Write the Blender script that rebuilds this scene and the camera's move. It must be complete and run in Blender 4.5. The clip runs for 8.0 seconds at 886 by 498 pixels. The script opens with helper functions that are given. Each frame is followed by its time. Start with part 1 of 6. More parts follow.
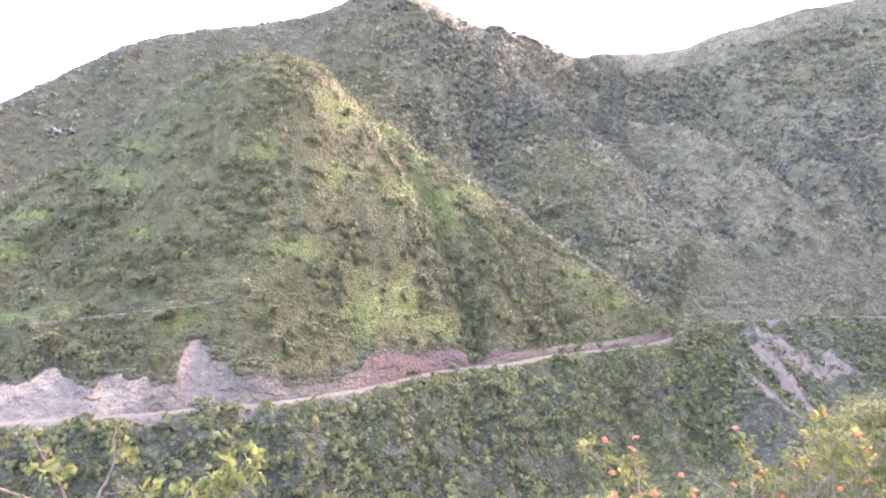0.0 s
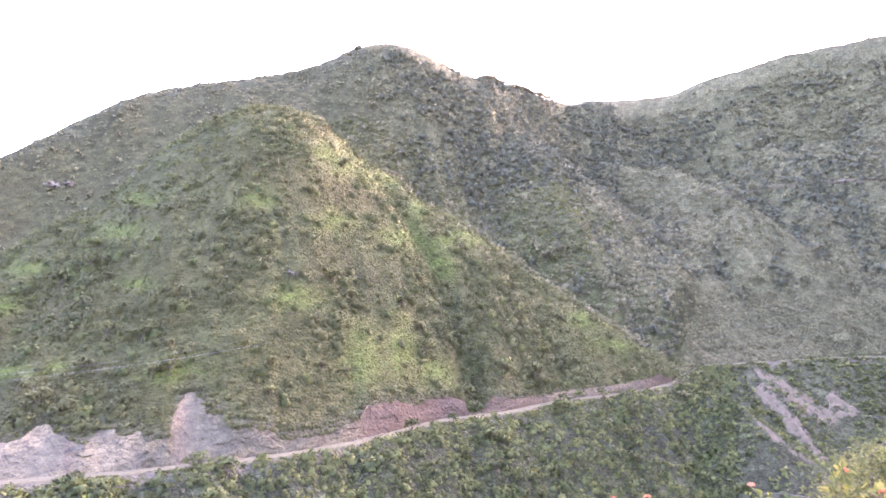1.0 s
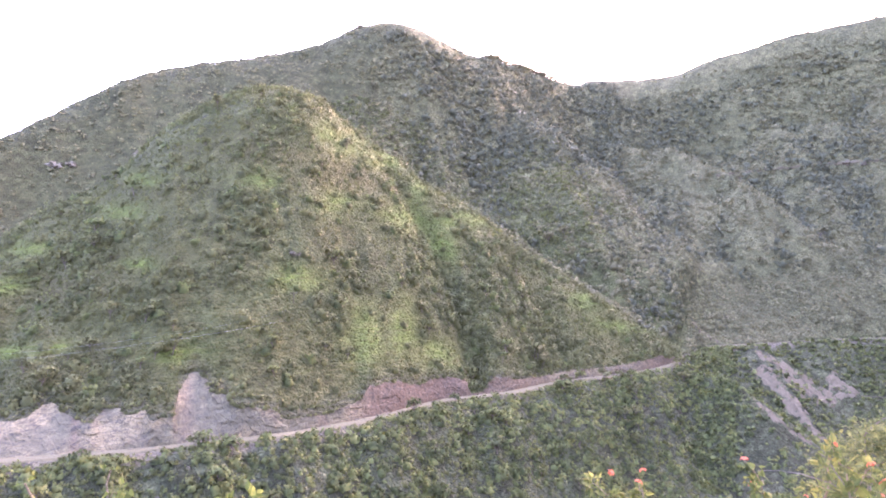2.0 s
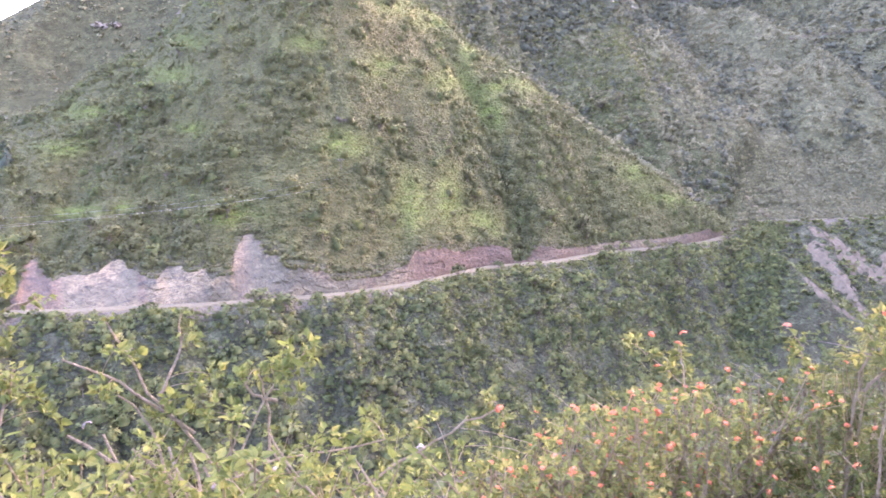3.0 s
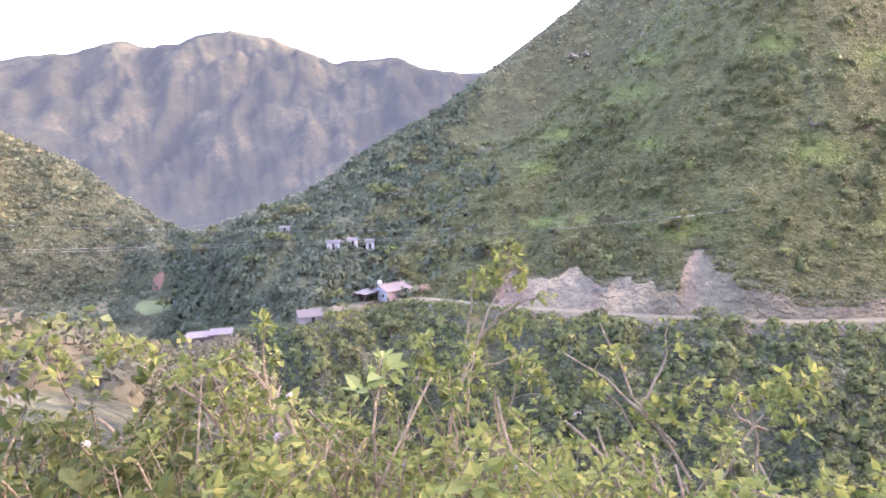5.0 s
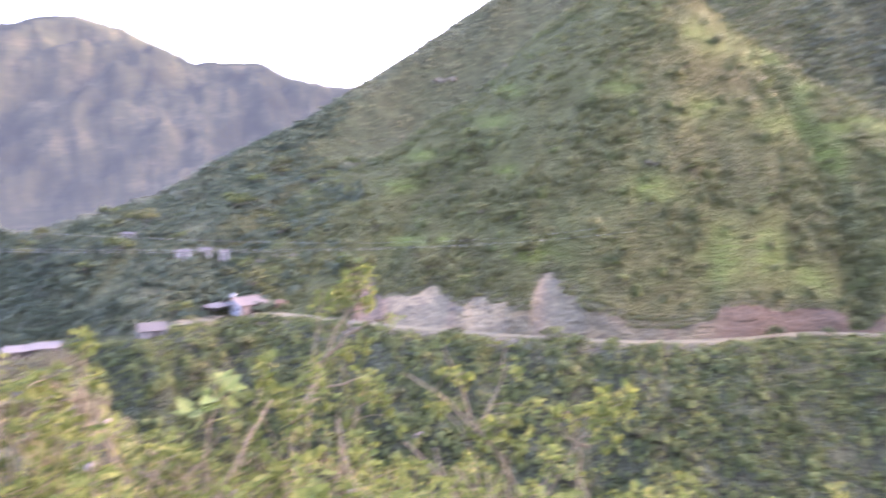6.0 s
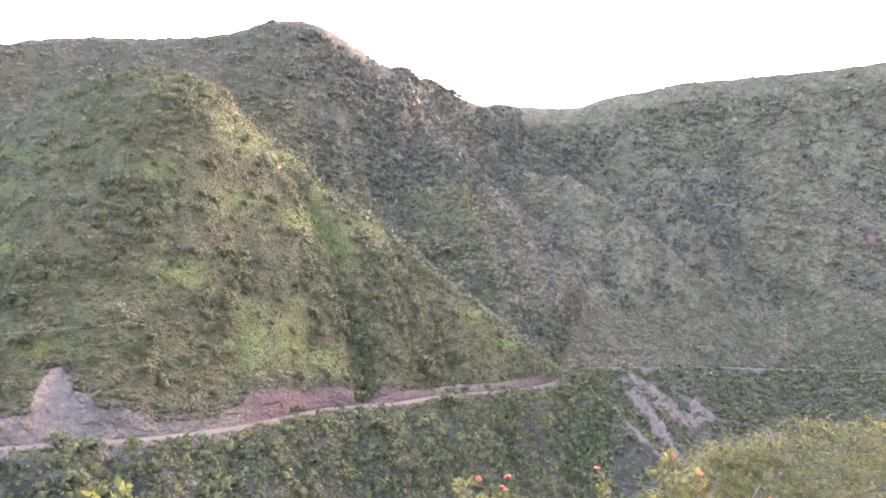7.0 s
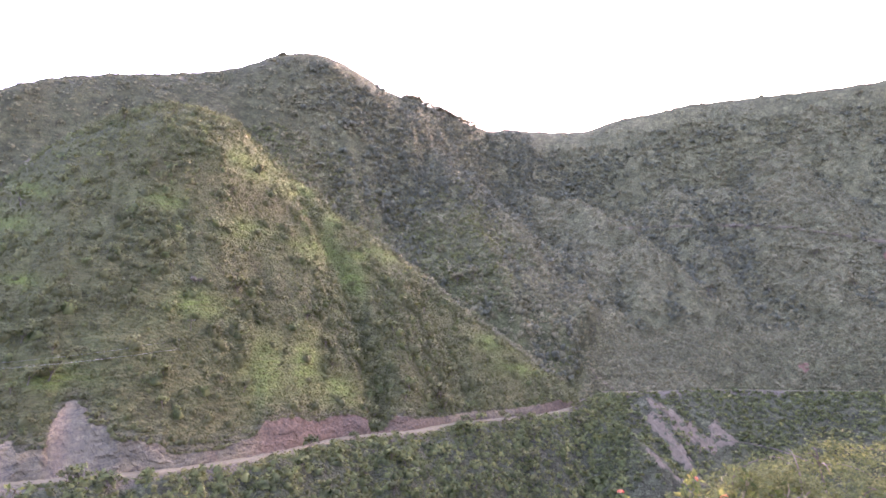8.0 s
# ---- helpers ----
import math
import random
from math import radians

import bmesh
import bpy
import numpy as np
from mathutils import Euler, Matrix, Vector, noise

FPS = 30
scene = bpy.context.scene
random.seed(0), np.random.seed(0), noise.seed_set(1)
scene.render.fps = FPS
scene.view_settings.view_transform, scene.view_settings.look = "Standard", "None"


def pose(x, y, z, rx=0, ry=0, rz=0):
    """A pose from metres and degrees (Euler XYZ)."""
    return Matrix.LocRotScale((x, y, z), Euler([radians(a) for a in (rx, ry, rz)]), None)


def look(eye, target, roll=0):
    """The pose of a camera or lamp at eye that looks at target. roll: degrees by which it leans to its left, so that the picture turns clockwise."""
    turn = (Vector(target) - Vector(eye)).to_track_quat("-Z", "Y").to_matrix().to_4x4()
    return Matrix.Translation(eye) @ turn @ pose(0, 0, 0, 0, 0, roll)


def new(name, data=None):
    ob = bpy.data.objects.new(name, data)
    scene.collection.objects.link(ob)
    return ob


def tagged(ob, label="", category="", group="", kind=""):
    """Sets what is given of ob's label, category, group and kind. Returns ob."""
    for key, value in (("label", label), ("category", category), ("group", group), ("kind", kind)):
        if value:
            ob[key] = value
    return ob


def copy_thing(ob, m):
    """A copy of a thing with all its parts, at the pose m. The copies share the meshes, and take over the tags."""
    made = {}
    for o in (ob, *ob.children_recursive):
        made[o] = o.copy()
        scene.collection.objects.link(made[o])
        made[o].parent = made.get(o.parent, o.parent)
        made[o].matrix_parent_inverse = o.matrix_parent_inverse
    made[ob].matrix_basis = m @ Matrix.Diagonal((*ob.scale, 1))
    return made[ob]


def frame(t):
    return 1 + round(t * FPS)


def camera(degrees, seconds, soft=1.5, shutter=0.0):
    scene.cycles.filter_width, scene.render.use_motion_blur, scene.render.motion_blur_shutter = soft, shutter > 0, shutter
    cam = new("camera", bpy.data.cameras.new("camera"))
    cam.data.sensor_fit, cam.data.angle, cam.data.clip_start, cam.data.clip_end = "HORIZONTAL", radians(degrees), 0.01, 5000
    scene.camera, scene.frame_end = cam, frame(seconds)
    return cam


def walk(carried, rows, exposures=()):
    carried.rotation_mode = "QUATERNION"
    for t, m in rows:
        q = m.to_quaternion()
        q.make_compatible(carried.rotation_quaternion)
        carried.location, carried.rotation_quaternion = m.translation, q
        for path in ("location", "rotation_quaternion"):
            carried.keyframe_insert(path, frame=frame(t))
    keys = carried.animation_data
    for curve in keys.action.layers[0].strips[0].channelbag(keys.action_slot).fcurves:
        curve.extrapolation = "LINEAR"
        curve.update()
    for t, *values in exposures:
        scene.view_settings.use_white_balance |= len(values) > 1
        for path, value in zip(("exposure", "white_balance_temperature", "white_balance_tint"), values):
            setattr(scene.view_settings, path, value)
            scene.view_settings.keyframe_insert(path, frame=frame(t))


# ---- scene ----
# Camera: hand-held on a bank across the valley; the eye of the first moment is the origin.
cam = camera(69.1, 8.0, soft=1.7, shutter=0.3)
PATH = [
    (0.0, 0.0, 0.0, 0.0, 91.5, 0.0, 0.0),
    (0.5, 0.003, 0.052, 0.011, 95.26, 0.62, 0.37),
    (1.0, 0.002, 0.068, 0.02, 95.64, 1.01, -0.22),
    (1.2, 0.002, 0.07, 0.021, 96.02, 1.28, 0.2),
    (2.3, -0.006, 0.008, 0.006, 90.69, 0.73, -0.03),
    (2.5, -0.011, 0.01, 0.0, 87.26, 0.48, 1.34),
    (3.0, -0.012, 0.015, -0.009, 82.34, -0.02, 4.05),
    (3.5, -0.028, 0.011, -0.01, 81.85, 0.13, 9.51),
    (4.0, -0.069, -0.004, -0.011, 83.39, 1.61, 21.64),
    (4.5, -0.117, -0.008, -0.015, 83.87, 1.71, 37.44),
    (4.7, -0.123, -0.016, -0.014, 83.94, 1.51, 42.66),
    (5.8, -0.097, -0.01, -0.018, 84.5, -1.5, 39.43),
    (6.0, -0.083, -0.006, 0.001, 85.59, -2.0, 30.58),
    (6.2, -0.045, -0.012, 0.02, 88.89, -3.35, 19.07),
    (6.5, 0.001, -0.03, 0.025, 91.83, -6.18, 2.84),
    (7.0, 0.011, -0.089, 0.012, 95.07, -2.89, -9.46),
    (7.5, -0.003, -0.112, 0.018, 96.25, -1.87, -8.94),
    (8.0, -0.034, -0.154, 0.015, 97.32, -1.89, -8.29),
]
walk(cam, [(t, pose(*p)) for t, *p in PATH], exposures=[(0.0, 5.65, 5795, 58), (0.5, 5.57, 5795, 58), (1.2, 5.53, 5795, 58), (2.4, 5.4, 5725, 58), (3.0, 5.56, 5705, 58), (3.5, 5.79, 5705, 58), (4.0, 5.81, 5705, 57), (4.5, 5.47, 5785, 51), (4.7, 5.29, 5765, 50), (5.9, 5.26, 5765, 50), (6.5, 5.41, 5845, 58), (7.0, 5.25, 5845, 58), (7.5, 4.85, 5845, 58), (8.0, 4.88, 5845, 58)])

# ---- sky and sun: a hazy bright sky; the sun stands low behind the mountains and reaches only the far crests ----
SUN_AZ, SUN_EL = 36.0, 10.0
world = bpy.data.worlds.new("sky")
scene.world = world
world.use_nodes = True
wn = world.node_tree
sky = wn.nodes.new("ShaderNodeTexSky")
sky.sky_type, sky.sun_disc = "NISHITA", False
sky.sun_elevation, sky.sun_rotation = radians(SUN_EL), radians(SUN_AZ)
sky.air_density, sky.dust_density, sky.ozone_density = 1.0, 9.0, 1.0
wn.nodes["Background"].inputs["Strength"].default_value = 0.15
haze = wn.nodes.new("ShaderNodeMix")
haze.data_type, haze.blend_type, haze.inputs[0].default_value = "RGBA", "ADD", 1.0
haze.inputs[7].default_value = (0.1, 0.107, 0.12, 1.0)  # an even bright haze over the whole sky
wn.links.new(sky.outputs["Color"], haze.inputs[6])
wn.links.new(haze.outputs[2], wn.nodes["Background"].inputs["Color"])
sun = new("sun", bpy.data.lights.new("sun", "SUN"))
sun.data.energy, sun.data.angle, sun.data.color = 1.0, radians(4), (1.0, 0.86, 0.68)
sa, se = radians(SUN_AZ), radians(SUN_EL)
sun.matrix_world = look((0, 0, 500), (-math.sin(sa) * math.cos(se) * 100, -math.cos(sa) * math.cos(se) * 100, 500 - math.sin(se) * 100))


# ---- materials ----
class Mat:
    """A small node-graph writer for one Principled material."""

    def __init__(self, name, rough=0.8, spec=0.3):
        self.m = bpy.data.materials.new(name)
        self.m.use_nodes = True
        self.t = self.m.node_tree
        self.b = self.t.nodes["Principled BSDF"]
        self.b.inputs["Roughness"].default_value = rough
        self.b.inputs["Specular IOR Level"].default_value = spec
        self.pos = self.add("ShaderNodeNewGeometry").outputs["Position"]

    def add(self, kind, **props):
        n = self.t.nodes.new(kind)
        for k, v in props.items():
            n.inputs[k].default_value = v
        return n

    def link(self, a, b):
        self.t.links.new(a, b)

    def noise(self, scale, detail=4.0, rough=0.55, squeeze=None):
        n = self.add("ShaderNodeTexNoise", Scale=scale, Detail=detail, Roughness=rough)
        src = self.pos
        if squeeze:
            mp = self.add("ShaderNodeMapping")
            mp.inputs["Scale"].default_value = squeeze
            self.link(src, mp.inputs["Vector"])
            src = mp.outputs["Vector"]
        self.link(src, n.inputs["Vector"])
        return n.outputs["Fac"]

    def ramp(self, fac, stops):
        r = self.t.nodes.new("ShaderNodeValToRGB")
        e = r.color_ramp.elements
        while len(e) < len(stops):
            e.new(0.5)
        for el, (p, c) in zip(e, stops):
            el.position, el.color = p, (*c, 1.0)
        self.link(fac, r.inputs["Fac"])
        return r.outputs["Color"]

    def span(self, fac, a, b, lo=0.0, hi=1.0):
        n = self.add("ShaderNodeMapRange")
        n.inputs["From Min"].default_value, n.inputs["From Max"].default_value = a, b
        n.inputs["To Min"].default_value, n.inputs["To Max"].default_value = lo, hi
        self.link(fac, n.inputs["Value"])
        return n.outputs["Result"]

    def mix(self, fac, a, b, mode="MIX"):
        n = self.t.nodes.new("ShaderNodeMix")
        n.data_type, n.blend_type = "RGBA", mode
        for sock, v in ((n.inputs[0], fac), (n.inputs[6], a), (n.inputs[7], b)):
            if isinstance(v, bpy.types.NodeSocket):
                self.link(v, sock)
            elif isinstance(v, tuple):
                sock.default_value = (*v, 1.0)
            else:
                sock.default_value = v
        return n.outputs[2]

    def attr(self, name):
        n = self.t.nodes.new("ShaderNodeAttribute")
        n.attribute_name = name
        return n.outputs["Fac"]

    def island(self):
        return self.add("ShaderNodeNewGeometry").outputs["Random Per Island"]

    def each(self):
        return self.add("ShaderNodeObjectInfo").outputs["Random"]

    def bump(self, height, strength=0.5, distance=0.1):
        n = self.add("ShaderNodeBump", Strength=strength, Distance=distance)
        self.link(height, n.inputs["Height"])
        self.link(n.outputs["Normal"], self.b.inputs["Normal"])

    def thin(self, c, share):
        """Base colour c, with a share of the light passing through."""
        tr = self.add("ShaderNodeBsdfTranslucent")
        mx = self.add("ShaderNodeMixShader", Fac=share)
        self.link(c, tr.inputs["Color"])
        self.link(self.b.outputs["BSDF"], mx.inputs[1])
        self.link(tr.outputs["BSDF"], mx.inputs[2])
        self.link(mx.outputs["Shader"], self.t.nodes["Material Output"].inputs["Surface"])
        return self.color(c)

    def color(self, c):
        self.link(c, self.b.inputs["Base Color"])
        return self.m


def mat_ground():
    """Grass, scrub floor and bare earth; the cover attributes say how much of each grows, and away pales far land for
    haze.
    """
    k = Mat("hillside_ground", 0.95, 0.1)
    fine, mid, big = k.noise(2.2, 6, 0.7), k.noise(0.16, 5, 0.6), k.noise(0.035, 4)
    blade = k.noise(0.8, 7, 0.75, (1.0, 1.0, 3.6))
    grass = k.ramp(blade, [(0.3, (0.0267, 0.0306, 0.0109)), (0.46, (0.0584, 0.0612, 0.0195)), (0.58, (0.0778, 0.0785, 0.025)), (0.72, (0.1094, 0.1019, 0.0327))])
    straw = k.ramp(blade, [(0.3, (0.0329, 0.0306, 0.0124)), (0.5, (0.0679, 0.0591, 0.0207)), (0.7, (0.1094, 0.0897, 0.0341))])
    open_ = k.ramp(blade, [(0.3, (0.0506, 0.0674, 0.0151)), (0.55, (0.1061, 0.1298, 0.0268)), (0.75, (0.1451, 0.1615, 0.0361))])
    scrub = k.ramp(fine, [(0.3, (0.0488, 0.0537, 0.0202)), (0.7, (0.0931, 0.0945, 0.0348))])
    c = k.mix(k.span(big, 0.42, 0.62, 0.0, 0.7), grass, straw)
    c = k.mix(k.attr("dry"), c, straw)
    c = k.mix(k.span(k.mix(0.5, mid, fine), 0.35, 0.65, 0.0, 0.5), c, grass)
    c = k.mix(k.attr("scrub"), c, scrub)
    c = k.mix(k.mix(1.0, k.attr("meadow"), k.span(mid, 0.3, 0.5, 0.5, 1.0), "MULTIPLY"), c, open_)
    c = k.mix(k.attr("lush"), c, k.ramp(fine, [(0.3, (0.041, 0.045, 0.024)), (0.7, (0.084, 0.085, 0.043))]))
    # floor of the far scrub, its colour paled with distance to imitate haze
    hazed_woods = k.ramp(k.mix(0.5, k.noise(0.5, 6, 0.7), k.noise(0.045, 4)), [(0.36, (0.083, 0.0825, 0.0376)), (0.5, (0.1083, 0.1033, 0.0466)), (0.64, (0.1384, 0.1251, 0.0572))])
    c = k.mix(k.attr("away"), c, hazed_woods)
    c = k.mix(k.attr("high"), c, k.ramp(k.mix(0.5, k.noise(0.35, 6, 0.7), mid), [(0.35, (0.0476, 0.0491, 0.0201)), (0.5, (0.0634, 0.0631, 0.0254)), (0.65, (0.0824, 0.0761, 0.0317))]))
    # low plant cover: rounded clumps of several sizes, with shade painted into the gaps between them
    swirl = k.add("ShaderNodeTexNoise", Scale=0.45, Detail=4.0)
    k.link(k.pos, swirl.inputs["Vector"])
    warp = k.mix(1.0, k.pos, k.mix(1.0, swirl.outputs["Color"], (2.6, 2.6, 2.6), "MULTIPLY"), "ADD")
    clumps = None
    for scale in (0.22, 0.5, 1.15):
        v = k.add("ShaderNodeTexVoronoi", Scale=scale)
        k.link(warp, v.inputs["Vector"])
        dome = k.span(v.outputs["Distance"], 0.08, 0.78, 1.0, 0.0)
        tone = k.mix(k.attr("away"), k.span(v.outputs["Color"], 0.15, 0.85, 0.72, 1.3), k.span(v.outputs["Color"], 0.15, 0.85, 0.8, 1.2))
        dense = k.span(k.mix(0.5, k.attr("scrub"), k.attr("away")), 0.0, 0.55, 0.35, 1.0)
        c = k.mix(dense, c, k.mix(1.0, c, tone, "MULTIPLY"))
        clumps = dome if clumps is None else k.mix(0.5, clumps, dome)
    gap_shade = k.mix(1.0, k.span(clumps, 0.25, 0.6, 0.55, 0.0), k.span(k.attr("away"), 0.0, 1.0, 1.0, 0.85), "MULTIPLY")
    c = k.mix(k.mix(1.0, gap_shade, dense, "MULTIPLY"), c, k.mix(1.0, c, (0.4, 0.43, 0.4), "MULTIPLY"))
    earth = k.ramp(fine, [(0.3, (0.072, 0.063, 0.04)), (0.7, (0.13, 0.114, 0.073))])
    c = k.mix(k.attr("bare"), c, earth)
    # trodden contour paths: narrow pale treads with longer grass between
    tread = k.noise(1.0, 2, 0.5, (0.045, 0.045, 0.95))
    path_ = k.mix(1.0, k.ramp(tread, [(0.5, (0, 0, 0)), (0.545, (1, 1, 1)), (0.59, (0, 0, 0))]), k.mix(1.0, k.span(k.attr("scrub"), 0.25, 0.8, 0.75, 0.0), k.span(k.attr("away"), 0.0, 0.5, 1.0, 0.0), "MULTIPLY"), "MULTIPLY")
    c = k.mix(path_, c, k.mix(0.4, straw, (0.135, 0.138, 0.052)))
    # single stones and bald spots
    c = k.mix(k.span(k.noise(0.6, 3, 0.5), 0.72, 0.76, 0.0, 0.4), c, (0.17, 0.152, 0.115))
    k.bump(k.mix(0.55, k.mix(0.5, tread, blade), clumps), 1.0, 2.2)
    return k.color(c)


def mat_leaf(name, dark, light, tip, patch=0.12, spread=0.17):
    """Leaf clumps that vary leaf by leaf and plant by plant."""
    k = Mat(name, 0.75, 0.25)
    c = k.ramp(k.mix(0.5, k.noise(patch, 3), k.noise(0.55, 2)), [(0.38, dark), (0.52, light), (0.64, tip)])
    v = k.span(k.island(), 0, 1, 1 - spread, 1 + spread)
    n = k.add("ShaderNodeVectorMath")
    n.operation = "SCALE"
    k.link(c, n.inputs[0])
    k.link(v, n.inputs["Scale"])
    return k.thin(n.outputs["Vector"], 0.45)


def mat_rock():
    """Blasted rock: pale bedded blocks with dark cracks, grey to rusty."""
    k = Mat("cut_rock", 0.9, 0.15)
    big, mid, fine = k.noise(0.12, 4), k.noise(0.5, 6, 0.65), k.noise(4, 6, 0.7)
    c = k.ramp(mid, [(0.25, (0.1216, 0.0946, 0.0481)), (0.42, (0.185, 0.1462, 0.0742)), (0.58, (0.2362, 0.1866, 0.0955)), (0.75, (0.2796, 0.2235, 0.1155))])
    grey = k.ramp(mid, [(0.3, (0.0851, 0.0756, 0.0419)), (0.7, (0.152, 0.1341, 0.0742))])
    c = k.mix(k.span(k.noise(0.09, 3), 0.48, 0.58, 0, 0.85), c, grey)
    rust = k.ramp(k.noise(1.3, 6, 0.78), [(0.3, (0.07, 0.043, 0.025)), (0.52, (0.142, 0.092, 0.053)), (0.72, (0.24, 0.178, 0.11))])
    c = k.mix(k.span(big, 0.6, 0.7, 0, 0.6), c, rust)
    c = k.mix(k.attr("rust"), c, rust)
    # cracks: along the tilted beds, across them, and fine ones
    turned = k.add("ShaderNodeMapping")
    turned.inputs["Rotation"].default_value = (0.25, 0.3, 0.1)
    k.link(k.pos, turned.inputs["Vector"])
    for scale, sq, w, amount in ((0.3, (0.55, 0.55, 2.6), 0.03, 0.95), (0.5, (1.8, 1.8, 0.7), 0.022, 0.8), (1.1, (0.8, 0.8, 1.9), 0.035, 0.7), (2.6, (1, 1, 1.4), 0.05, 0.45)):
        mp = k.add("ShaderNodeMapping")
        mp.inputs["Scale"].default_value = sq
        k.link(turned.outputs["Vector"], mp.inputs["Vector"])
        n = k.add("ShaderNodeTexNoise", Scale=scale, Detail=4.0, Roughness=0.55)
        k.link(mp.outputs["Vector"], n.inputs["Vector"])
        crack = k.ramp(n.outputs["Fac"], [(0.5 - w, (0, 0, 0)), (0.5, (1, 1, 1)), (0.5 + w, (0, 0, 0))])
        c = k.mix(k.mix(1.0, crack, k.span(k.noise(0.3 + scale, 3), 0.36, 0.56, 0.2, amount), "MULTIPLY"), c, (0.05, 0.043, 0.032))
    c = k.mix(k.span(k.noise(1.1, 6, 0.75), 0.3, 0.42, 0.5, 0.0), c, (0.1, 0.085, 0.06))
    v = k.add("ShaderNodeTexVoronoi", Scale=0.7)
    v.feature = "DISTANCE_TO_EDGE"
    k.link(k.mix(0.3, k.pos, k.noise(0.4, 4)), v.inputs["Vector"])
    k.bump(k.mix(0.3, k.mix(0.4, mid, fine), k.span(v.outputs["Distance"], 0.0, 0.25)), 0.9, 0.35)
    return k.color(c)


def mat_earth(name, a, b, scale=1.2):
    k = Mat(name, 0.95, 0.1)
    n1, n2 = k.noise(scale, 6, 0.65), k.noise(scale * 0.12, 3)
    c = k.mix(k.span(n2, 0.4, 0.65, 0, 0.6), k.ramp(n1, [(0.3, a), (0.7, b)]), tuple(0.7 * v for v in b))
    k.bump(n1, 0.7, 0.15)
    return k.color(c)


def mat_back():
    """Mountains some kilometres off, wooded; a faint bluish glow stands in for the haze of distance."""
    k = Mat("distant_slopes", 1.0, 0.0)
    n1, n2 = k.noise(0.012, 6, 0.65), k.noise(0.12, 6, 0.72)
    c = k.ramp(n1, [(0.34, (0.0153, 0.0188, 0.0115)), (0.5, (0.0248, 0.0291, 0.0163)), (0.66, (0.0472, 0.0467, 0.0247))])
    c = k.mix(k.span(n2, 0.42, 0.62, 0, 0.65), c, (0.017, 0.0205, 0.0155))
    # haze put into the material as a weak bluish emission
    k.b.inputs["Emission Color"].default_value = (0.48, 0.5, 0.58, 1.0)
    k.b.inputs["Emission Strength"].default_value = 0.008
    k.bump(n2, 1.0, 1.5)
    return k.color(c)


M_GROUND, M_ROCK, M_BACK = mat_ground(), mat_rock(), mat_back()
M_ROAD = mat_earth("road_dust", (0.0918, 0.0796, 0.0422), (0.1353, 0.1185, 0.0647))
M_SCREE = mat_earth("grey_scree", (0.0764, 0.0629, 0.0364), (0.1336, 0.1084, 0.0636), 0.8)
M_SCRUB = mat_leaf("scrub_leaf", (0.0763, 0.0822, 0.0277), (0.1173, 0.1204, 0.0397), (0.1564, 0.1505, 0.0502))
M_LUSH = mat_leaf("lush_leaf", (0.0505, 0.0628, 0.0185), (0.1136, 0.1317, 0.0373), (0.1998, 0.1967, 0.0551), 0.2)
M_VALLEY = mat_leaf("valley_leaf", (0.0546, 0.0693, 0.0369), (0.0819, 0.0987, 0.0486), (0.1134, 0.126, 0.0612), 0.1, 0.18)
M_OLIVE = mat_leaf("olive_leaf", (0.0673, 0.0765, 0.0223), (0.1071, 0.1138, 0.0318), (0.1532, 0.149, 0.0423))
# far scrub, painted paler and more even in tone to stand in for haze
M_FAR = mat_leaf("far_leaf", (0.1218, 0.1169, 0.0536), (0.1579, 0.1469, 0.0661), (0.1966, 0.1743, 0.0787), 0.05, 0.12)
M_GROVE = mat_leaf("grove_leaf", (0.0818, 0.0895, 0.0486), (0.1068, 0.1119, 0.0603), (0.1308, 0.1319, 0.072), 0.06, 0.12)
M_DRY = mat_leaf("dry_scrub_leaf", (0.0679, 0.0673, 0.0346), (0.097, 0.091, 0.0464), (0.1212, 0.1074, 0.0583))
M_GRASS = mat_leaf("grass_blade", (0.0628, 0.0691, 0.0199), (0.0942, 0.0991, 0.0279), (0.1289, 0.1201, 0.0386), 0.1)
M_BARK = mat_earth("bark", (0.09, 0.07, 0.05), (0.2, 0.17, 0.13), 6)


# ---- building helpers ----
def pchip(xk, yk, x):
    """Monotone cubic through (xk, yk)."""
    xk, yk, x = (np.asarray(v, float) for v in (xk, yk, x))
    h, dl = np.diff(xk), np.diff(yk) / np.diff(xk)
    m = np.zeros_like(yk)
    w1, w2 = 2 * h[1:] + h[:-1], h[1:] + 2 * h[:-1]
    ok = dl[:-1] * dl[1:] > 0
    m[1:-1][ok] = ((w1 + w2)[ok] / (w1[ok] / dl[:-1][ok] + w2[ok] / dl[1:][ok]))
    m[0], m[-1] = dl[0], dl[-1]
    i = np.clip(np.searchsorted(xk, x) - 1, 0, len(h) - 1)
    t = (x - xk[i]) / h[i]
    return (yk[i] * (1 + 2 * t) * (1 - t) ** 2 + h[i] * m[i] * t * (1 - t) ** 2
            + yk[i + 1] * t * t * (3 - 2 * t) + h[i] * m[i + 1] * t * t * (t - 1))


RNG = np.random.default_rng(7)
GRID = RNG.random((257, 257))
GRID[-1], GRID[:, -1] = GRID[0], GRID[:, 0]


def vnoise(x, y):
    """Smooth value noise in -1..1."""
    x, y = np.mod(x, 256), np.mod(y, 256)
    i, j = np.minimum(x.astype(int), 255), np.minimum(y.astype(int), 255)
    u, v = x - i, y - j
    u, v = u * u * (3 - 2 * u), v * v * (3 - 2 * v)
    a = GRID[i, j] * (1 - u) + GRID[i + 1, j] * u
    b = GRID[i, j + 1] * (1 - u) + GRID[i + 1, j + 1] * u
    return 2 * (a * (1 - v) + b * v) - 1


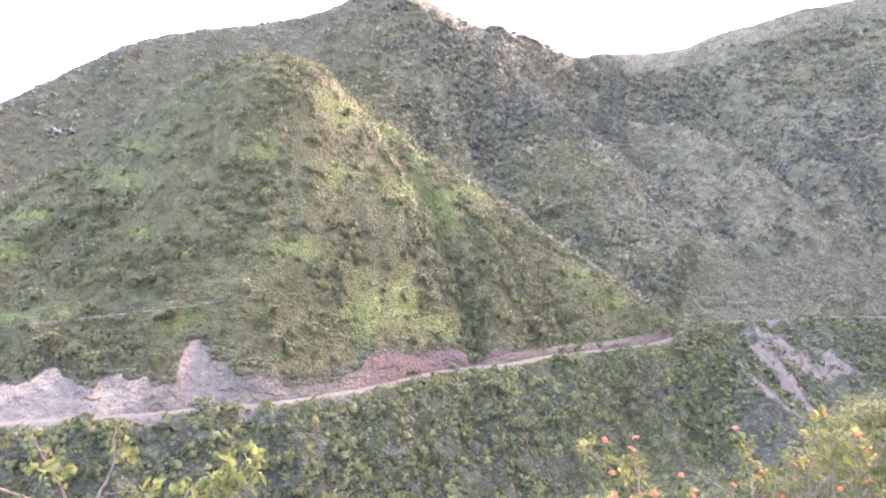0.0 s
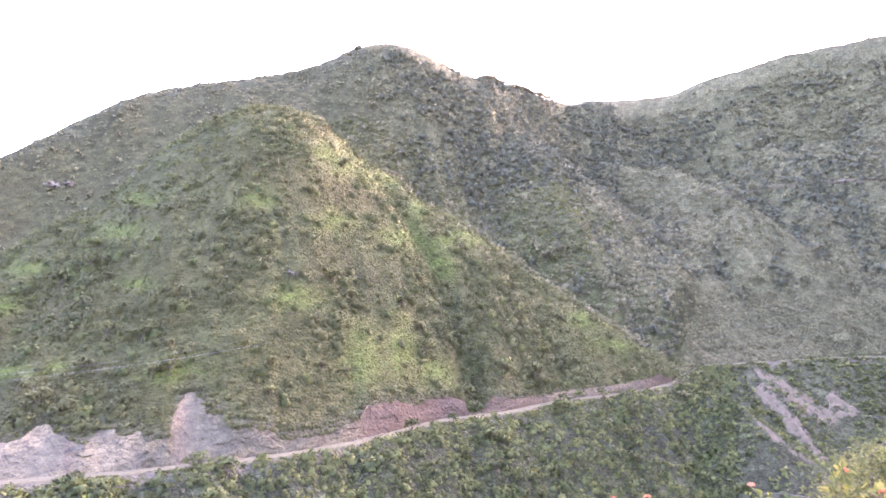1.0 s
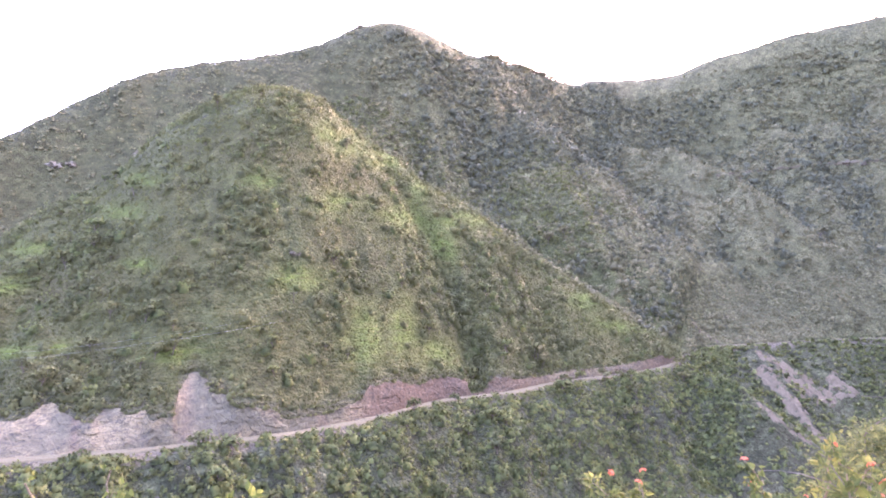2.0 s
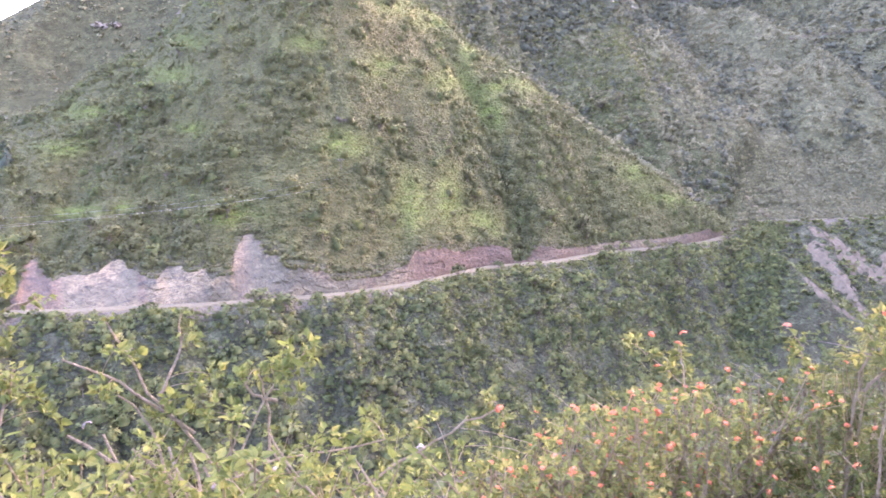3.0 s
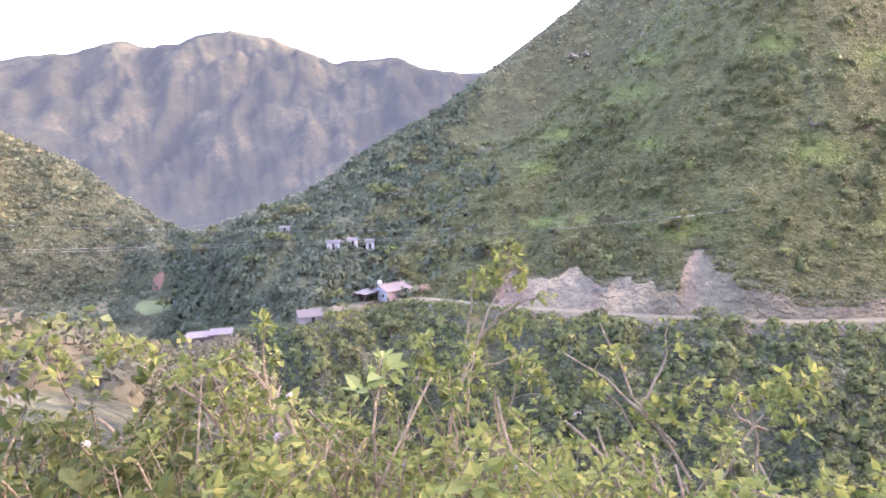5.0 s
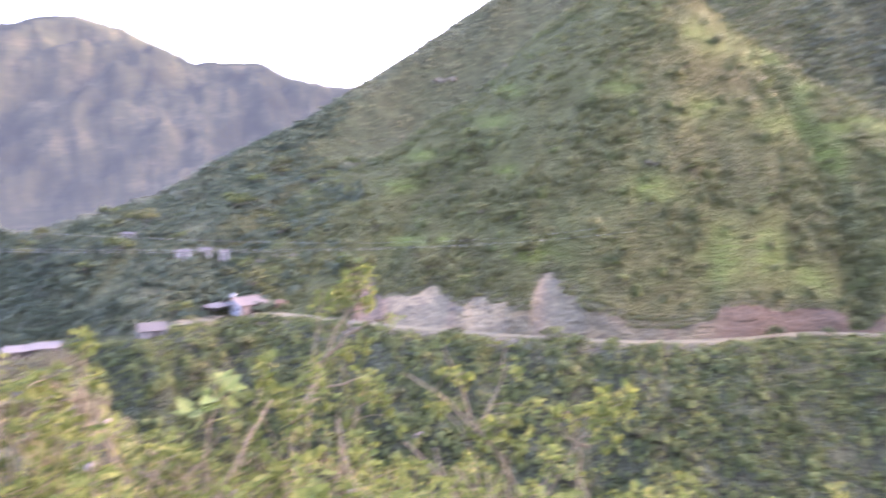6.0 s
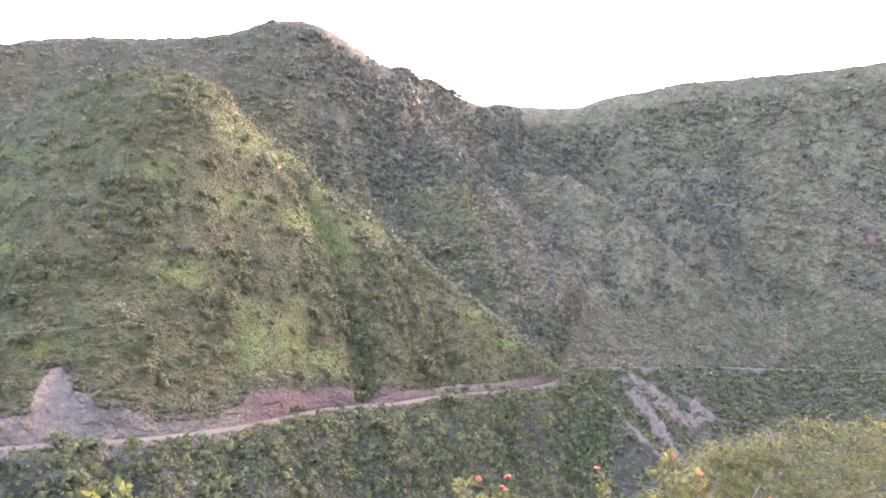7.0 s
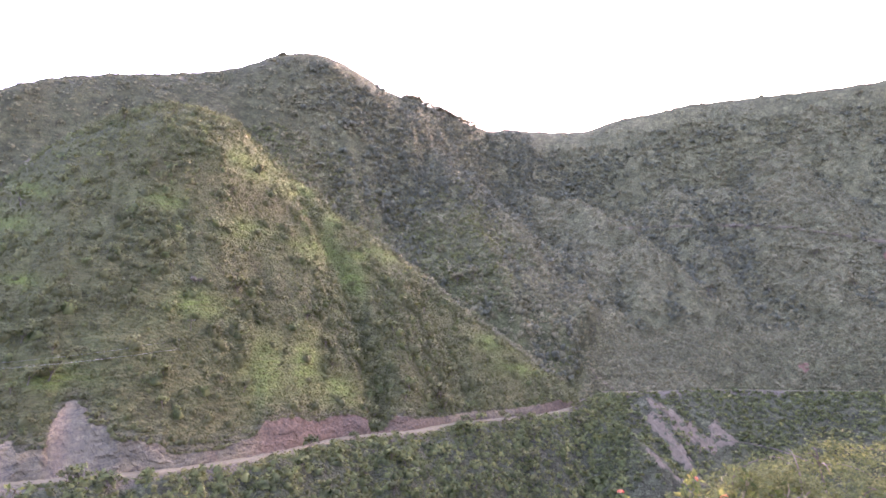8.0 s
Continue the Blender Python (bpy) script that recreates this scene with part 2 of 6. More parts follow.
def fbm(x, y, octaves=4):
    s, a = 0, 1.0
    for o in range(octaves):
        s, a = s + a * vnoise(x * 2 ** o + 17.3 * o, y * 2 ** o + 5.1 * o), a * 0.5
    return s


def mesh_np(name, verts, quads, material, smooth=False, normals=None):
    """A mesh straight from arrays of corners and four-sided faces; normals round off the shading of leaf clumps."""
    verts, quads = np.asarray(verts, np.float32).reshape(-1, 3), np.asarray(quads, np.int32).reshape(-1, 4)
    me = bpy.data.meshes.new(name)
    me.vertices.add(len(verts))
    me.vertices.foreach_set("co", verts.ravel())
    me.loops.add(quads.size)
    me.loops.foreach_set("vertex_index", quads.ravel())
    me.polygons.add(len(quads))
    me.polygons.foreach_set("loop_start", np.arange(0, quads.size, 4, dtype=np.int32))
    me.polygons.foreach_set("use_smooth", np.full(len(quads), smooth))
    me.materials.append(material)
    me.update(calc_edges=True)
    if normals is not None:
        me.attributes.new("custom_normal", "FLOAT_VECTOR", "POINT").data.foreach_set("vector", np.ascontiguousarray(normals, np.float32).ravel())
    return me


def polar(az, d):
    return d * np.sin(np.radians(az)), d * np.cos(np.radians(az))


# ---- the land: lines of the terrain as (bearing, distance, height) ----
SHOULDER = [(-180, 60, 24), (-110, 60, 2), (-95, 60, -8), (-74, 62, -12.5), (-70, 66, -14.5), (-66, 108, -25.6), (-61.5, 108, -26.6), (-57, 70, -27), (-45, 50, -29),
            (0, 50, -32), (30, 60, -33), (45, 60, -25), (80, 60, -12), (110, 60, 2), (180, 60, 24)]
RIVER = [(-180, 200, 90), (-110, 290, -30), (-95, 290, -54), (-70, 280, -54), (-65, 200, -55), (-60, 135, -56), (-55, 112, -57), (-45, 103, -58), (-30, 96, -59),
         (-15, 98, -60), (0, 116, -60), (12, 150, -60.5), (22, 205, -61), (29, 250, -60), (36, 300, -57), (50, 310, -50), (80, 280, -40), (110, 250, 10), (180, 200, 90)]
ROAD = [(-180, 260, 110), (-110, 340, -20), (-95, 340, -50), (-70, 320, -49), (-65, 235, -46), (-60, 178, -38), (-55, 153, -32.5), (-50, 163, -30.6), (-46, 163, -30),
        (-40, 154, -30), (-33, 146, -30), (-23, 142, -30), (-14, 145, -30), (-9, 152, -30), (-4.5, 163, -30), (0.8, 184, -30), (5.8, 196, -30), (10.6, 220, -30),
        (15.4, 241, -30), (19.6, 268, -28.6), (20.6, 288, -26.6), (22, 318, -25.8), (25, 332, -25.6), (34, 392, -25.6), (45, 420, -22.5), (80, 400, -10), (110, 330, 40), (180, 260, 110)]
CUT = [(-180, 0), (-46, 0.2), (-39.5, 1.5), (-38.1, 3.1), (-37.4, 8), (-36.8, 8.6), (-35.8, 5.4), (-34.1, 6), (-32.4, 7), (-31.05, 8.9), (-30.5, 7.6), (-29.8, 6.3), (-28.4, 5.1), (-27.7, 7), (-26.5, 7.4), (-25.9, 6.2),
       (-24.6, 7.2), (-24.3, 5.2), (-22.5, 5.7), (-22.2, 9.4), (-21.6, 12.5), (-20.9, 13.6), (-20.1, 12), (-19.6, 9.9), (-18.6, 8.6), (-17.8, 6.8), (-15.9, 5.7), (-14.3, 4.7), (-13.8, 3), (-10.4, 2.6), (-9.1, 3.4), (-7.35, 4.6),
       (-6.5, 7.5), (-4.2, 7.5), (-2.3, 5.5), (-0.4, 6.2), (1.9, 4.5), (2.4, 0.6), (3.2, 0.8), (4.4, 4.7), (6.9, 3), (9.3, 2.7), (10.8, 3.2), (14.2, 3), (16.6, 3.6), (18.4, 4.2), (20, 1.2), (21, 0.3), (180, 0)]
CREST = [(-180, 330, 140), (-110, 430, 120), (-95, 430, 90), (-85, 425, 68), (-76.9, 423, 34), (-71.6, 418, 12), (-69.7, 412, 0), (-67.4, 405, -12), (-65.4, 385, -23), (-63.6, 330, -22.5), (-60, 250, -19), (-50, 243, -8),
         (-40, 262, 8), (-34.5, 276, 22), (-31, 284, 36), (-28.2, 290, 45.5), (-26.2, 293, 55), (-24.6, 295, 63.5), (-22.5, 297, 74), (-20.7, 299, 81.5), (-18.5, 300, 88), (-16.5, 300, 92), (-13.8, 300, 93.4), (-11.4, 299, 90), (-8.9, 299, 80)]
CREST += [(-4.4, 298, 64), (-0.8, 297, 48), (3.7, 294, 34), (6.1, 291, 22), (11, 288, 5), (14.7, 284, -7), (18.3, 288, -20), (20, 316, -24), (22, 372, -14), (27, 402, -2), (33, 432, 2), (45, 460, 20), (80, 480, 60), (110, 430, 90), (180, 330, 140)]
DIP = [(-180, 350, 142), (-110, 520, 100), (-95, 520, 60), (-73.8, 520, -30), (-66.6, 480, -36), (-64.4, 360, -26), (-60, 280, -17), (-50, 282, -4), (-40, 305, 12), (-30, 328, 38), (-25, 336, 62), (-20, 340, 82),
       (-14, 345, 93), (-9, 345, 82), (-4.4, 342, 67), (0, 340, 46), (6, 336, 24), (11, 336, 6), (15, 338, -6), (18.5, 345, -16), (20.5, 360, -17), (22, 395, -6), (33, 455, 12), (45, 480, 32), (80, 500, 70), (110, 460, 100), (180, 350, 142)]
SKYLINE = [(-180, 500, 210), (-110, 640, 60), (-95, 640, 0), (-73.8, 620, -30), (-67, 560, -46), (-64.6, 400, -31), (-62.4, 335, -22.5), (-58, 335, -13), (-53.4, 340, 0), (-48.6, 356, 20), (-43.7, 370, 37.6),
           (-38.9, 388, 62.8), (-34.7, 405, 85), (-31.2, 420, 106), (-25.7, 440, 139.5), (-22.7, 450, 152), (-16.8, 460, 167), (-10.9, 470, 184), (-7.9, 475, 198.5), (-4.2, 480, 207.5)]
SKYLINE += [(-1.7, 482, 203), (3, 500, 188.5), (6.6, 525, 187.5), (11.1, 570, 185), (14, 610, 197), (20.7, 650, 208), (23, 655, 218), (26.9, 655, 225.5), (29.8, 660, 232), (35.8, 665, 234),
            (43, 670, 234.5), (55, 670, 245), (80, 650, 280), (110, 600, 260), (180, 500, 210)]
BEHIND = [(-180, 900, 220), (-95, 850, -20), (-64, 800, -50), (-50, 700, -40), (-38, 700, 20), (-20, 700, 60), (0, 760, 110), (20, 860, 140), (80, 900, 240), (180, 900, 220)]
# bearings -25 to 20: unseen heights, raised to shade the far mountains' lower slopes
FAR = [(-180, 1500, 330), (-95, 1560, 240), (-76.4, 1540, 255), (-74.6, 1540, 269), (-71.7, 1540, 280), (-69.3, 1540, 305), (-67.9, 1540, 313), (-66.7, 1540, 299), (-64.9, 1500, 300), (-62.7, 1500, 324), (-60.7, 1500, 335), (-58.3, 1500, 327), (-56.0, 1500, 316), (-53.7, 1470, 288), (-51.4, 1470, 267), (-49.7, 1470, 272), (-46.7, 1470, 278), (-44.3, 1470, 254), (-42.8, 1470, 249),
       (-38.9, 1460, 240), (-32, 1450, 270), (-25, 1450, 410), (-15, 1450, 490), (0, 1450, 500), (20, 1450, 420), (30, 1450, 400), (60, 1450, 400), (100, 1450, 400), (180, 1500, 330)]
RIM = [(-180, 4200, 60), (180, 4200, 60)]
RIB = [(20.0, -6.3, 266), (22.3, -6.9, 258), (23.7, -7.3, 252), (25, -8.2, 247), (26.3, -9.4, 242), (27.6, -10.8, 237), (28.9, -11.7, 233), (30.5, -12.8, 228)]


def curve(table, az, col):
    t = np.array(table, float)
    return pchip(t[:, 0], t[:, col], az)


def columns():
    """Bearings of the terrain's columns: close together in the part that the walk looks at."""
    return np.concatenate([np.arange(-180, -84, 3.0), np.arange(-84, -72, 0.5), np.arange(-72, 48, 0.2), np.arange(48, 60, 0.6), np.arange(60, 181, 3.0)])


AZ = columns()
cuth = np.maximum(pchip([c[0] for c in CUT], [c[1] for c in CUT], AZ), 0)
ragged = 1 + 0.05 * fbm(AZ * 2.3, AZ * 0 + 3, 3)
cuth = cuth * ragged
rd, rz = curve(ROAD, AZ, 1), curve(ROAD, AZ, 2)
slant = np.sqrt(1 + (np.gradient(rd, np.radians(AZ)) / rd) ** 2)
wide = np.where(AZ < 20.5, 3.5 * np.clip(slant, 1, 2.0), 2.4)
grade = np.clip((curve(CREST, AZ, 2) - rz) / (curve(CREST, AZ, 1) - rd + 3), 0.4, 1.2)
lines = [
    (AZ * 0, AZ * 0 - 1.62),
    (AZ * 0 + 1.1, AZ * 0 - 1.66),
    (AZ * 0 + 6.0, -1.7 - 1.9 * np.clip(np.cos(np.radians(AZ)) * 1.6, -1, 1)),
    (curve(SHOULDER, AZ, 1), curve(SHOULDER, AZ, 2)),
    (curve(RIVER, AZ, 1), curve(RIVER, AZ, 2)),
    (rd, rz - 0.15),
    (rd + wide, rz),
    (np.maximum(rd + wide + 0.3 + 0.25 * cuth, rd - 3 + cuth / grade), rz + 0.1 + cuth),
    (curve(CREST, AZ, 1), curve(CREST, AZ, 2)),
    (curve(DIP, AZ, 1), curve(DIP, AZ, 2)),
    (curve(SKYLINE, AZ, 1), curve(SKYLINE, AZ, 2)),
    (curve(BEHIND, AZ, 1), curve(BEHIND, AZ, 2)),
    (curve(FAR, AZ, 1), curve(FAR, AZ, 2)),
    (curve(RIM, AZ, 1), curve(RIM, AZ, 2)),
]
ROWS = [2, 6, 14, 16, 30, 3, 6, 76, 10, 50, 8, 36, 5]
LD, LZ = np.array([a for a, _ in lines]), np.array([b for _, b in lines])
SEG = np.concatenate([[k + (np.arange(n) / n) for n in ROWS[k:k + 1]][0] for k in range(len(ROWS))] + [[len(ROWS)]])


def profile():
    """Distance and height on the grid [row, column], with the landforms between the lines."""
    k = np.minimum(SEG.astype(int), len(ROWS) - 1)
    f = (SEG - k)[:, None]
    D = LD[k] * (1 - f) + LD[k + 1] * f
    Z = np.empty_like(D)
    for c in range(len(AZ)):
        low_ = SEG < 7
        Z[low_, c] = pchip(LD[:8, c], LZ[:8, c], D[low_, c])
        Z[~low_, c] = pchip(LD[7:, c], LZ[7:, c], D[~low_, c])
    return D, Z


D, Z = profile()
A2 = np.broadcast_to(AZ, D.shape)
S2 = np.broadcast_to(SEG[:, None], D.shape)
X, Y = polar(A2, D)


def ridge(pts, side, blend, strength=1.0, distant=False):
    """A spur along pts (bearing, distance, height), falling off at the slope `side`; joined softly with the land."""
    global Z
    p = np.array(pts, float)
    px, py = polar(p[:, 0], p[:, 1])
    best = np.full(D.shape, -1e9)
    for a in range(len(p) - 1):
        ux, uy = px[a + 1] - px[a], py[a + 1] - py[a]
        t = np.clip(((X - px[a]) * ux + (Y - py[a]) * uy) / (ux * ux + uy * uy), 0, 1)
        dist = np.hypot(X - px[a] - t * ux, Y - py[a] - t * uy)
        best = np.maximum(best, p[a, 2] + t * (p[a + 1, 2] - p[a, 2]) - side * dist)
    h = np.clip(0.5 + 0.5 * (best - Z) / blend, 0, 1)
    up = Z * (1 - h) + best * h + blend * h * (1 - h)
    clear = np.clip((D - (rd + wide + 8)[None, :]) / 60, 0, 1) * (S2 > 7.3) * (S2 < 11)
    if distant:
        clear = np.clip((S2 - 11.05) / 0.1, 0, 1) * (S2 < 11.99)
    Z = Z + strength * clear * np.maximum(up - Z, 0)


def carve(pts, width, depth, lo, hi):
    """A gully along pts (segment parameter, bearing)."""
    global Z
    p = np.array(pts, float)
    a = np.interp(SEG, p[:, 0], p[:, 1])[:, None]
    on = np.clip((SEG - lo) / 0.12, 0, 1) * np.clip((hi - SEG) / 0.2, 0, 1)
    Z = Z - depth * on[:, None] * np.exp(-((A2 - a) / width) ** 2)


# a deep bowl behind the big hillside, with three spurs in it: of the summit, of the saddle and of the mountain beyond
Z = Z - 80 * np.clip((A2 - 5) / 7, 0, 1) * np.clip((60 - A2) / 10, 0, 1) * np.sin(np.pi * np.clip(S2 - 9, 0, 1)) ** 1.2


def spur(pts, side, blend, distant=False):
    """A ridge given as (bearing, elevation, distance)."""
    ridge([(a_, d_, d_ * math.tan(radians(e_))) for a_, e_, d_ in pts], side, blend, 1.0, distant)


spur([(3.2, 20.0, 500), (6.5, 16.05, 468), (8.7, 13.4, 445), (11.3, 10.9, 420), (13.9, 7.9, 396), (16.2, 4.6, 372), (17.6, 1.2, 352), (20.4, -2.1, 336), (22.5, -4.0, 326)], 0.85, 5)
spur([(12.8, 12.75, 560), (14.8, 12.0, 535), (18.8, 11.3, 512), (21.8, 10.05, 495), (24.6, 8.3, 475), (28.3, 5.2, 452), (31.3, 2.0, 432), (34.1, -1.5, 412)], 0.85, 5)
spur([(23.7, 9.5, 545), (26.5, 12.1, 565), (29.7, 12.7, 572), (32.7, 11.8, 562), (36.8, 10.2, 548), (40.5, 8.5, 532), (47, 6.5, 515)], 0.9, 8)
spur([(38.5, 18.5, 650), (36.5, 14.5, 610), (35, 11, 565), (36, 6, 520), (38, 2, 480)], 0.9, 8)
ridge([(-12.5, 440, 135), (-15, 380, 100), (-16, 330, 94)], 1.2, 8, 0.8)
carve([(7, 2.7), (7.25, 1.5), (7.45, 0.0), (7.8, -4.2), (8, -6)], 1.1, 6.0, 7.0, 8.0)
carve([(7, 11.5), (7.5, 8.5), (8, 5)], 1.0, 2.5, 7.05, 7.9)
carve([(7, -37), (7.4, -33), (8, -27)], 2.2, 5.0, 7.02, 8.0)
carve([(7, -52), (8, -44)], 2.5, 6.0, 7.02, 8.4)
# spurs of the far mountains, as (bearing, elevation, distance)
FAR_SPURS = [[(-62.7, 12.2, 1500), (-62.1, 11.2, 1440), (-62.0, 9.2, 1340), (-61.8, 7.0, 1220), (-61.0, 5.5, 1130), (-59.8, 3.4, 1020)],
             [(-62.1, 11.1, 1440), (-60.7, 9.3, 1370), (-59.8, 7.6, 1280)], [(-60.0, 12.3, 1495), (-59.2, 10.8, 1420), (-57.5, 9.1, 1340), (-56.3, 6.8, 1230)],
             [(-56.0, 11.8, 1480), (-54.2, 10.0, 1400), (-52.6, 8.0, 1310)],
             [(-69.5, 11.1, 1530), (-70.5, 10.2, 1470), (-72.1, 9.0, 1400), (-74.4, 7.7, 1330), (-76.6, 6.5, 1270)]]
FAR_SPURS += [[(-66.5, 11.0, 1510), (-67.6, 9.0, 1400), (-66.8, 6.8, 1290), (-66.0, 4.2, 1170)],
              [(-51.4, 10.2, 1460), (-53.3, 7.4, 1260), (-55.2, 5.6, 1150), (-56.2, 3.6, 1050)], [(-53.3, 7.4, 1260), (-50.8, 6.6, 1190), (-48.5, 5.0, 1100)],
              [(-49.5, 10.3, 1465), (-47.0, 8.2, 1350), (-44.5, 6.4, 1250)]]
for crest in FAR_SPURS:
    spur(crest, 0.85, 12, True)
# ribs and rills down the slopes, coarse and fine
fade = np.clip((S2 - 7.0) / 0.15, 0, 1) * np.clip(1 - 0.75 * np.exp(-((S2 - 8) / 0.12) ** 2), 0, 1)
fade = fade * (1 - 0.8 * np.exp(-((S2 - 10) / 0.12) ** 2))
far = np.clip((D - 700) / 300, 0, 1)
Z = Z + fade * (1 - far) * (1.7 * fbm(A2 * 0.24 + 0.016 * D, D * 0.012, 3) + 1.5 * fbm(X * 0.045, Y * 0.045, 4)) * np.clip(D / 250, 0.6, 2)
back = np.clip((S2 - 8.2) / 0.3, 0, 1) * np.clip((9.97 - S2) / 0.25, 0, 1) * np.clip((A2 + 6) / 8, 0, 1)
Z = Z + back * (6 * (1 - 2.2 * np.abs(fbm(A2 * 0.15 + 0.006 * D, D * 0.005, 3))) + 3 * fbm(X * 0.03, Y * 0.03, 3))
low = np.clip((S2 - 3.2) / 0.4, 0, 1) * np.clip((4.98 - S2) / 0.12, 0, 1)
Z = Z + low * (2.8 * fbm(A2 * 0.32 + 0.03 * D, D * 0.012, 3) + 0.5 * fbm(A2 * 1.6, D * 0.15, 2))
# the spur that drops from the road's end and hides the foot of the ravine
rib = np.full(D.shape, -1e9)
for (a0, e0, d0), (a1, e1, d1) in zip(RIB[:-1], RIB[1:]):
    (x0, y0), (x1, y1) = polar(a0, d0), polar(a1, d1)
    f_ = np.clip(((X - x0) * (x1 - x0) + (Y - y0) * (y1 - y0)) / ((x1 - x0) ** 2 + (y1 - y0) ** 2), 0, 1)
    z0, z1 = d0 * math.tan(radians(e0)), d1 * math.tan(radians(e1))
    rib = np.maximum(rib, z0 + f_ * (z1 - z0) - 0.75 * np.hypot(X - x0 - f_ * (x1 - x0), Y - y0 - f_ * (y1 - y0)))
h_ = np.clip(0.5 + 0.5 * (rib - Z) / 4, 0, 1)
Z = Z + (S2 > 3.6) * np.clip((4.97 - S2) / 0.1, 0, 1) * np.maximum(Z * (1 - h_) + rib * h_ + 4 * h_ * (1 - h_) - Z, 0)
Z = Z + np.clip((S2 - 2) / 0.3, 0, 1) * np.clip((3.2 - S2) / 0.3, 0, 1) * 0.6 * fbm(X * 0.12, Y * 0.12, 4)
Z = Z + far * (1 - np.clip((S2 - 11.8) / 0.18, 0, 1)) * np.clip((S2 - 11) / 0.2, 0, 1) * (30 * (0.5 - np.abs(fbm(X * 0.011 + 0.3, Y * 0.009 + X * 0.003, 4))) + 12 * fbm(X * 0.03, Y * 0.03, 4))
skyl = np.exp(-((S2 - 10) / 0.06) ** 2) + np.exp(-((S2 - 12) / 0.04) ** 2)
Z = Z + skyl * 1.0 * fbm(A2 * 1.2, A2 * 0 + 9, 4) * np.clip(D / 500, 0, 3)
Z[int(np.searchsorted(SEG, 10.0))] = curve(SKYLINE, AZ, 2) + 0.7 * fbm(AZ * 1.2, AZ * 0 + 9, 4)


for top, lo in ((10, 9.0), (12, 11.0)):
    # capped to fit the camera's view: from the eye, nothing stands above the ridge line behind it
    r_ = int(np.searchsorted(SEG, top))
    on_ = (S2 > lo) & (S2 < top - 0.01)
    Z = np.where(on_, np.minimum(Z, D * (Z[r_] / D[r_])[None] - 0.004 * D), Z)

# a level terrace for the crop field
pad = np.clip(1.8 * np.exp(-((A2 + 67.5) / 1.9) ** 2 - ((D - 287) / 15) ** 2), 0, 1)
Z = Z * (1 - pad) + pad * (-48.2 + (D - 287) * 0.12)


def ground(az, d):
    """Height of the land at a bearing and distance."""
    c = int(np.clip(np.searchsorted(AZ, az), 1, len(AZ) - 1))
    w = (az - AZ[c - 1]) / (AZ[c] - AZ[c - 1])
    return float((1 - w) * np.interp(d, D[:, c - 1], Z[:, c - 1]) + w * np.interp(d, D[:, c], Z[:, c]))


def spot(az, d, lift=0.0):
    x, y = polar(az, d)
    return Vector((float(x), float(y), ground(az, d) + lift))


def grid_mesh(name, rows, cols, material, zoff=0.0, smooth=True):
    r0, r1, c0, c1 = rows[0], rows[1], cols[0], cols[1]
    sub = np.stack([X[r0:r1, c0:c1], Y[r0:r1, c0:c1], Z[r0:r1, c0:c1] + zoff], -1)
    n, m = sub.shape[:2]
    i = np.arange(n * m).reshape(n, m)
    q = np.stack([i[:-1, :-1], i[:-1, 1:], i[1:, 1:], i[1:, :-1]], -1).reshape(-1, 4)[:, ::-1]
    return mesh_np(name, sub, q, material, smooth), (slice(r0, r1), slice(c0, c1))


def blur(F, n, axis):
    c = np.cumsum(np.concatenate([np.repeat(np.take(F, [0], axis), n + 1, axis), F, np.repeat(np.take(F, [-1], axis), n, axis)], axis), axis)
    k = F.shape[axis]
    return (np.take(c, range(2 * n + 1, 2 * n + 1 + k), axis) - np.take(c, range(k), axis)) / (2 * n + 1)


HOLLOW = np.clip((blur(Z, 13, 1) - Z) / 1.2, -1, 1)
# cover: how dense the scrub stands and where the earth is bare
patch = fbm(X * 0.022, Y * 0.022 + Z * 0.02, 4)
ease = lambda v, lo, hi: np.clip((v - lo) / (hi - lo), 0, 1)
wob = 3.0 * fbm(X * 0.02, Y * 0.02, 3)
scrub = 0.2 + 0.6 * patch
scrub = scrub + (0.85 - scrub) * (1 - ease(S2, 4.9, 5.0))
right = ease(A2 + wob, -12, 0)
scrub = scrub + (0.4 + 0.45 * right - scrub) * ease(S2, 8.0, 8.3)
scrub = scrub + (0.9 - scrub) * ease(A2, 19.5, 21.5)
scrub = scrub + (0.8 + 0.25 * patch - scrub) * (1 - ease(A2 + wob, -54, -42)) * (S2 < 10.5)
scrub = np.clip(scrub, 0, 1)
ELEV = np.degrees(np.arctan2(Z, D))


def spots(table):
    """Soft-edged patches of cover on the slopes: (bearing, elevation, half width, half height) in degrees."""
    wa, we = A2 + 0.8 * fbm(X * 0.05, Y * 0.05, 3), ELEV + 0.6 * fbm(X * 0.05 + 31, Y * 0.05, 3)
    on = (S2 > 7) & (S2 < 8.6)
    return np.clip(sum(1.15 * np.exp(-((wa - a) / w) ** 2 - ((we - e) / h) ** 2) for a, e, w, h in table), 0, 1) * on


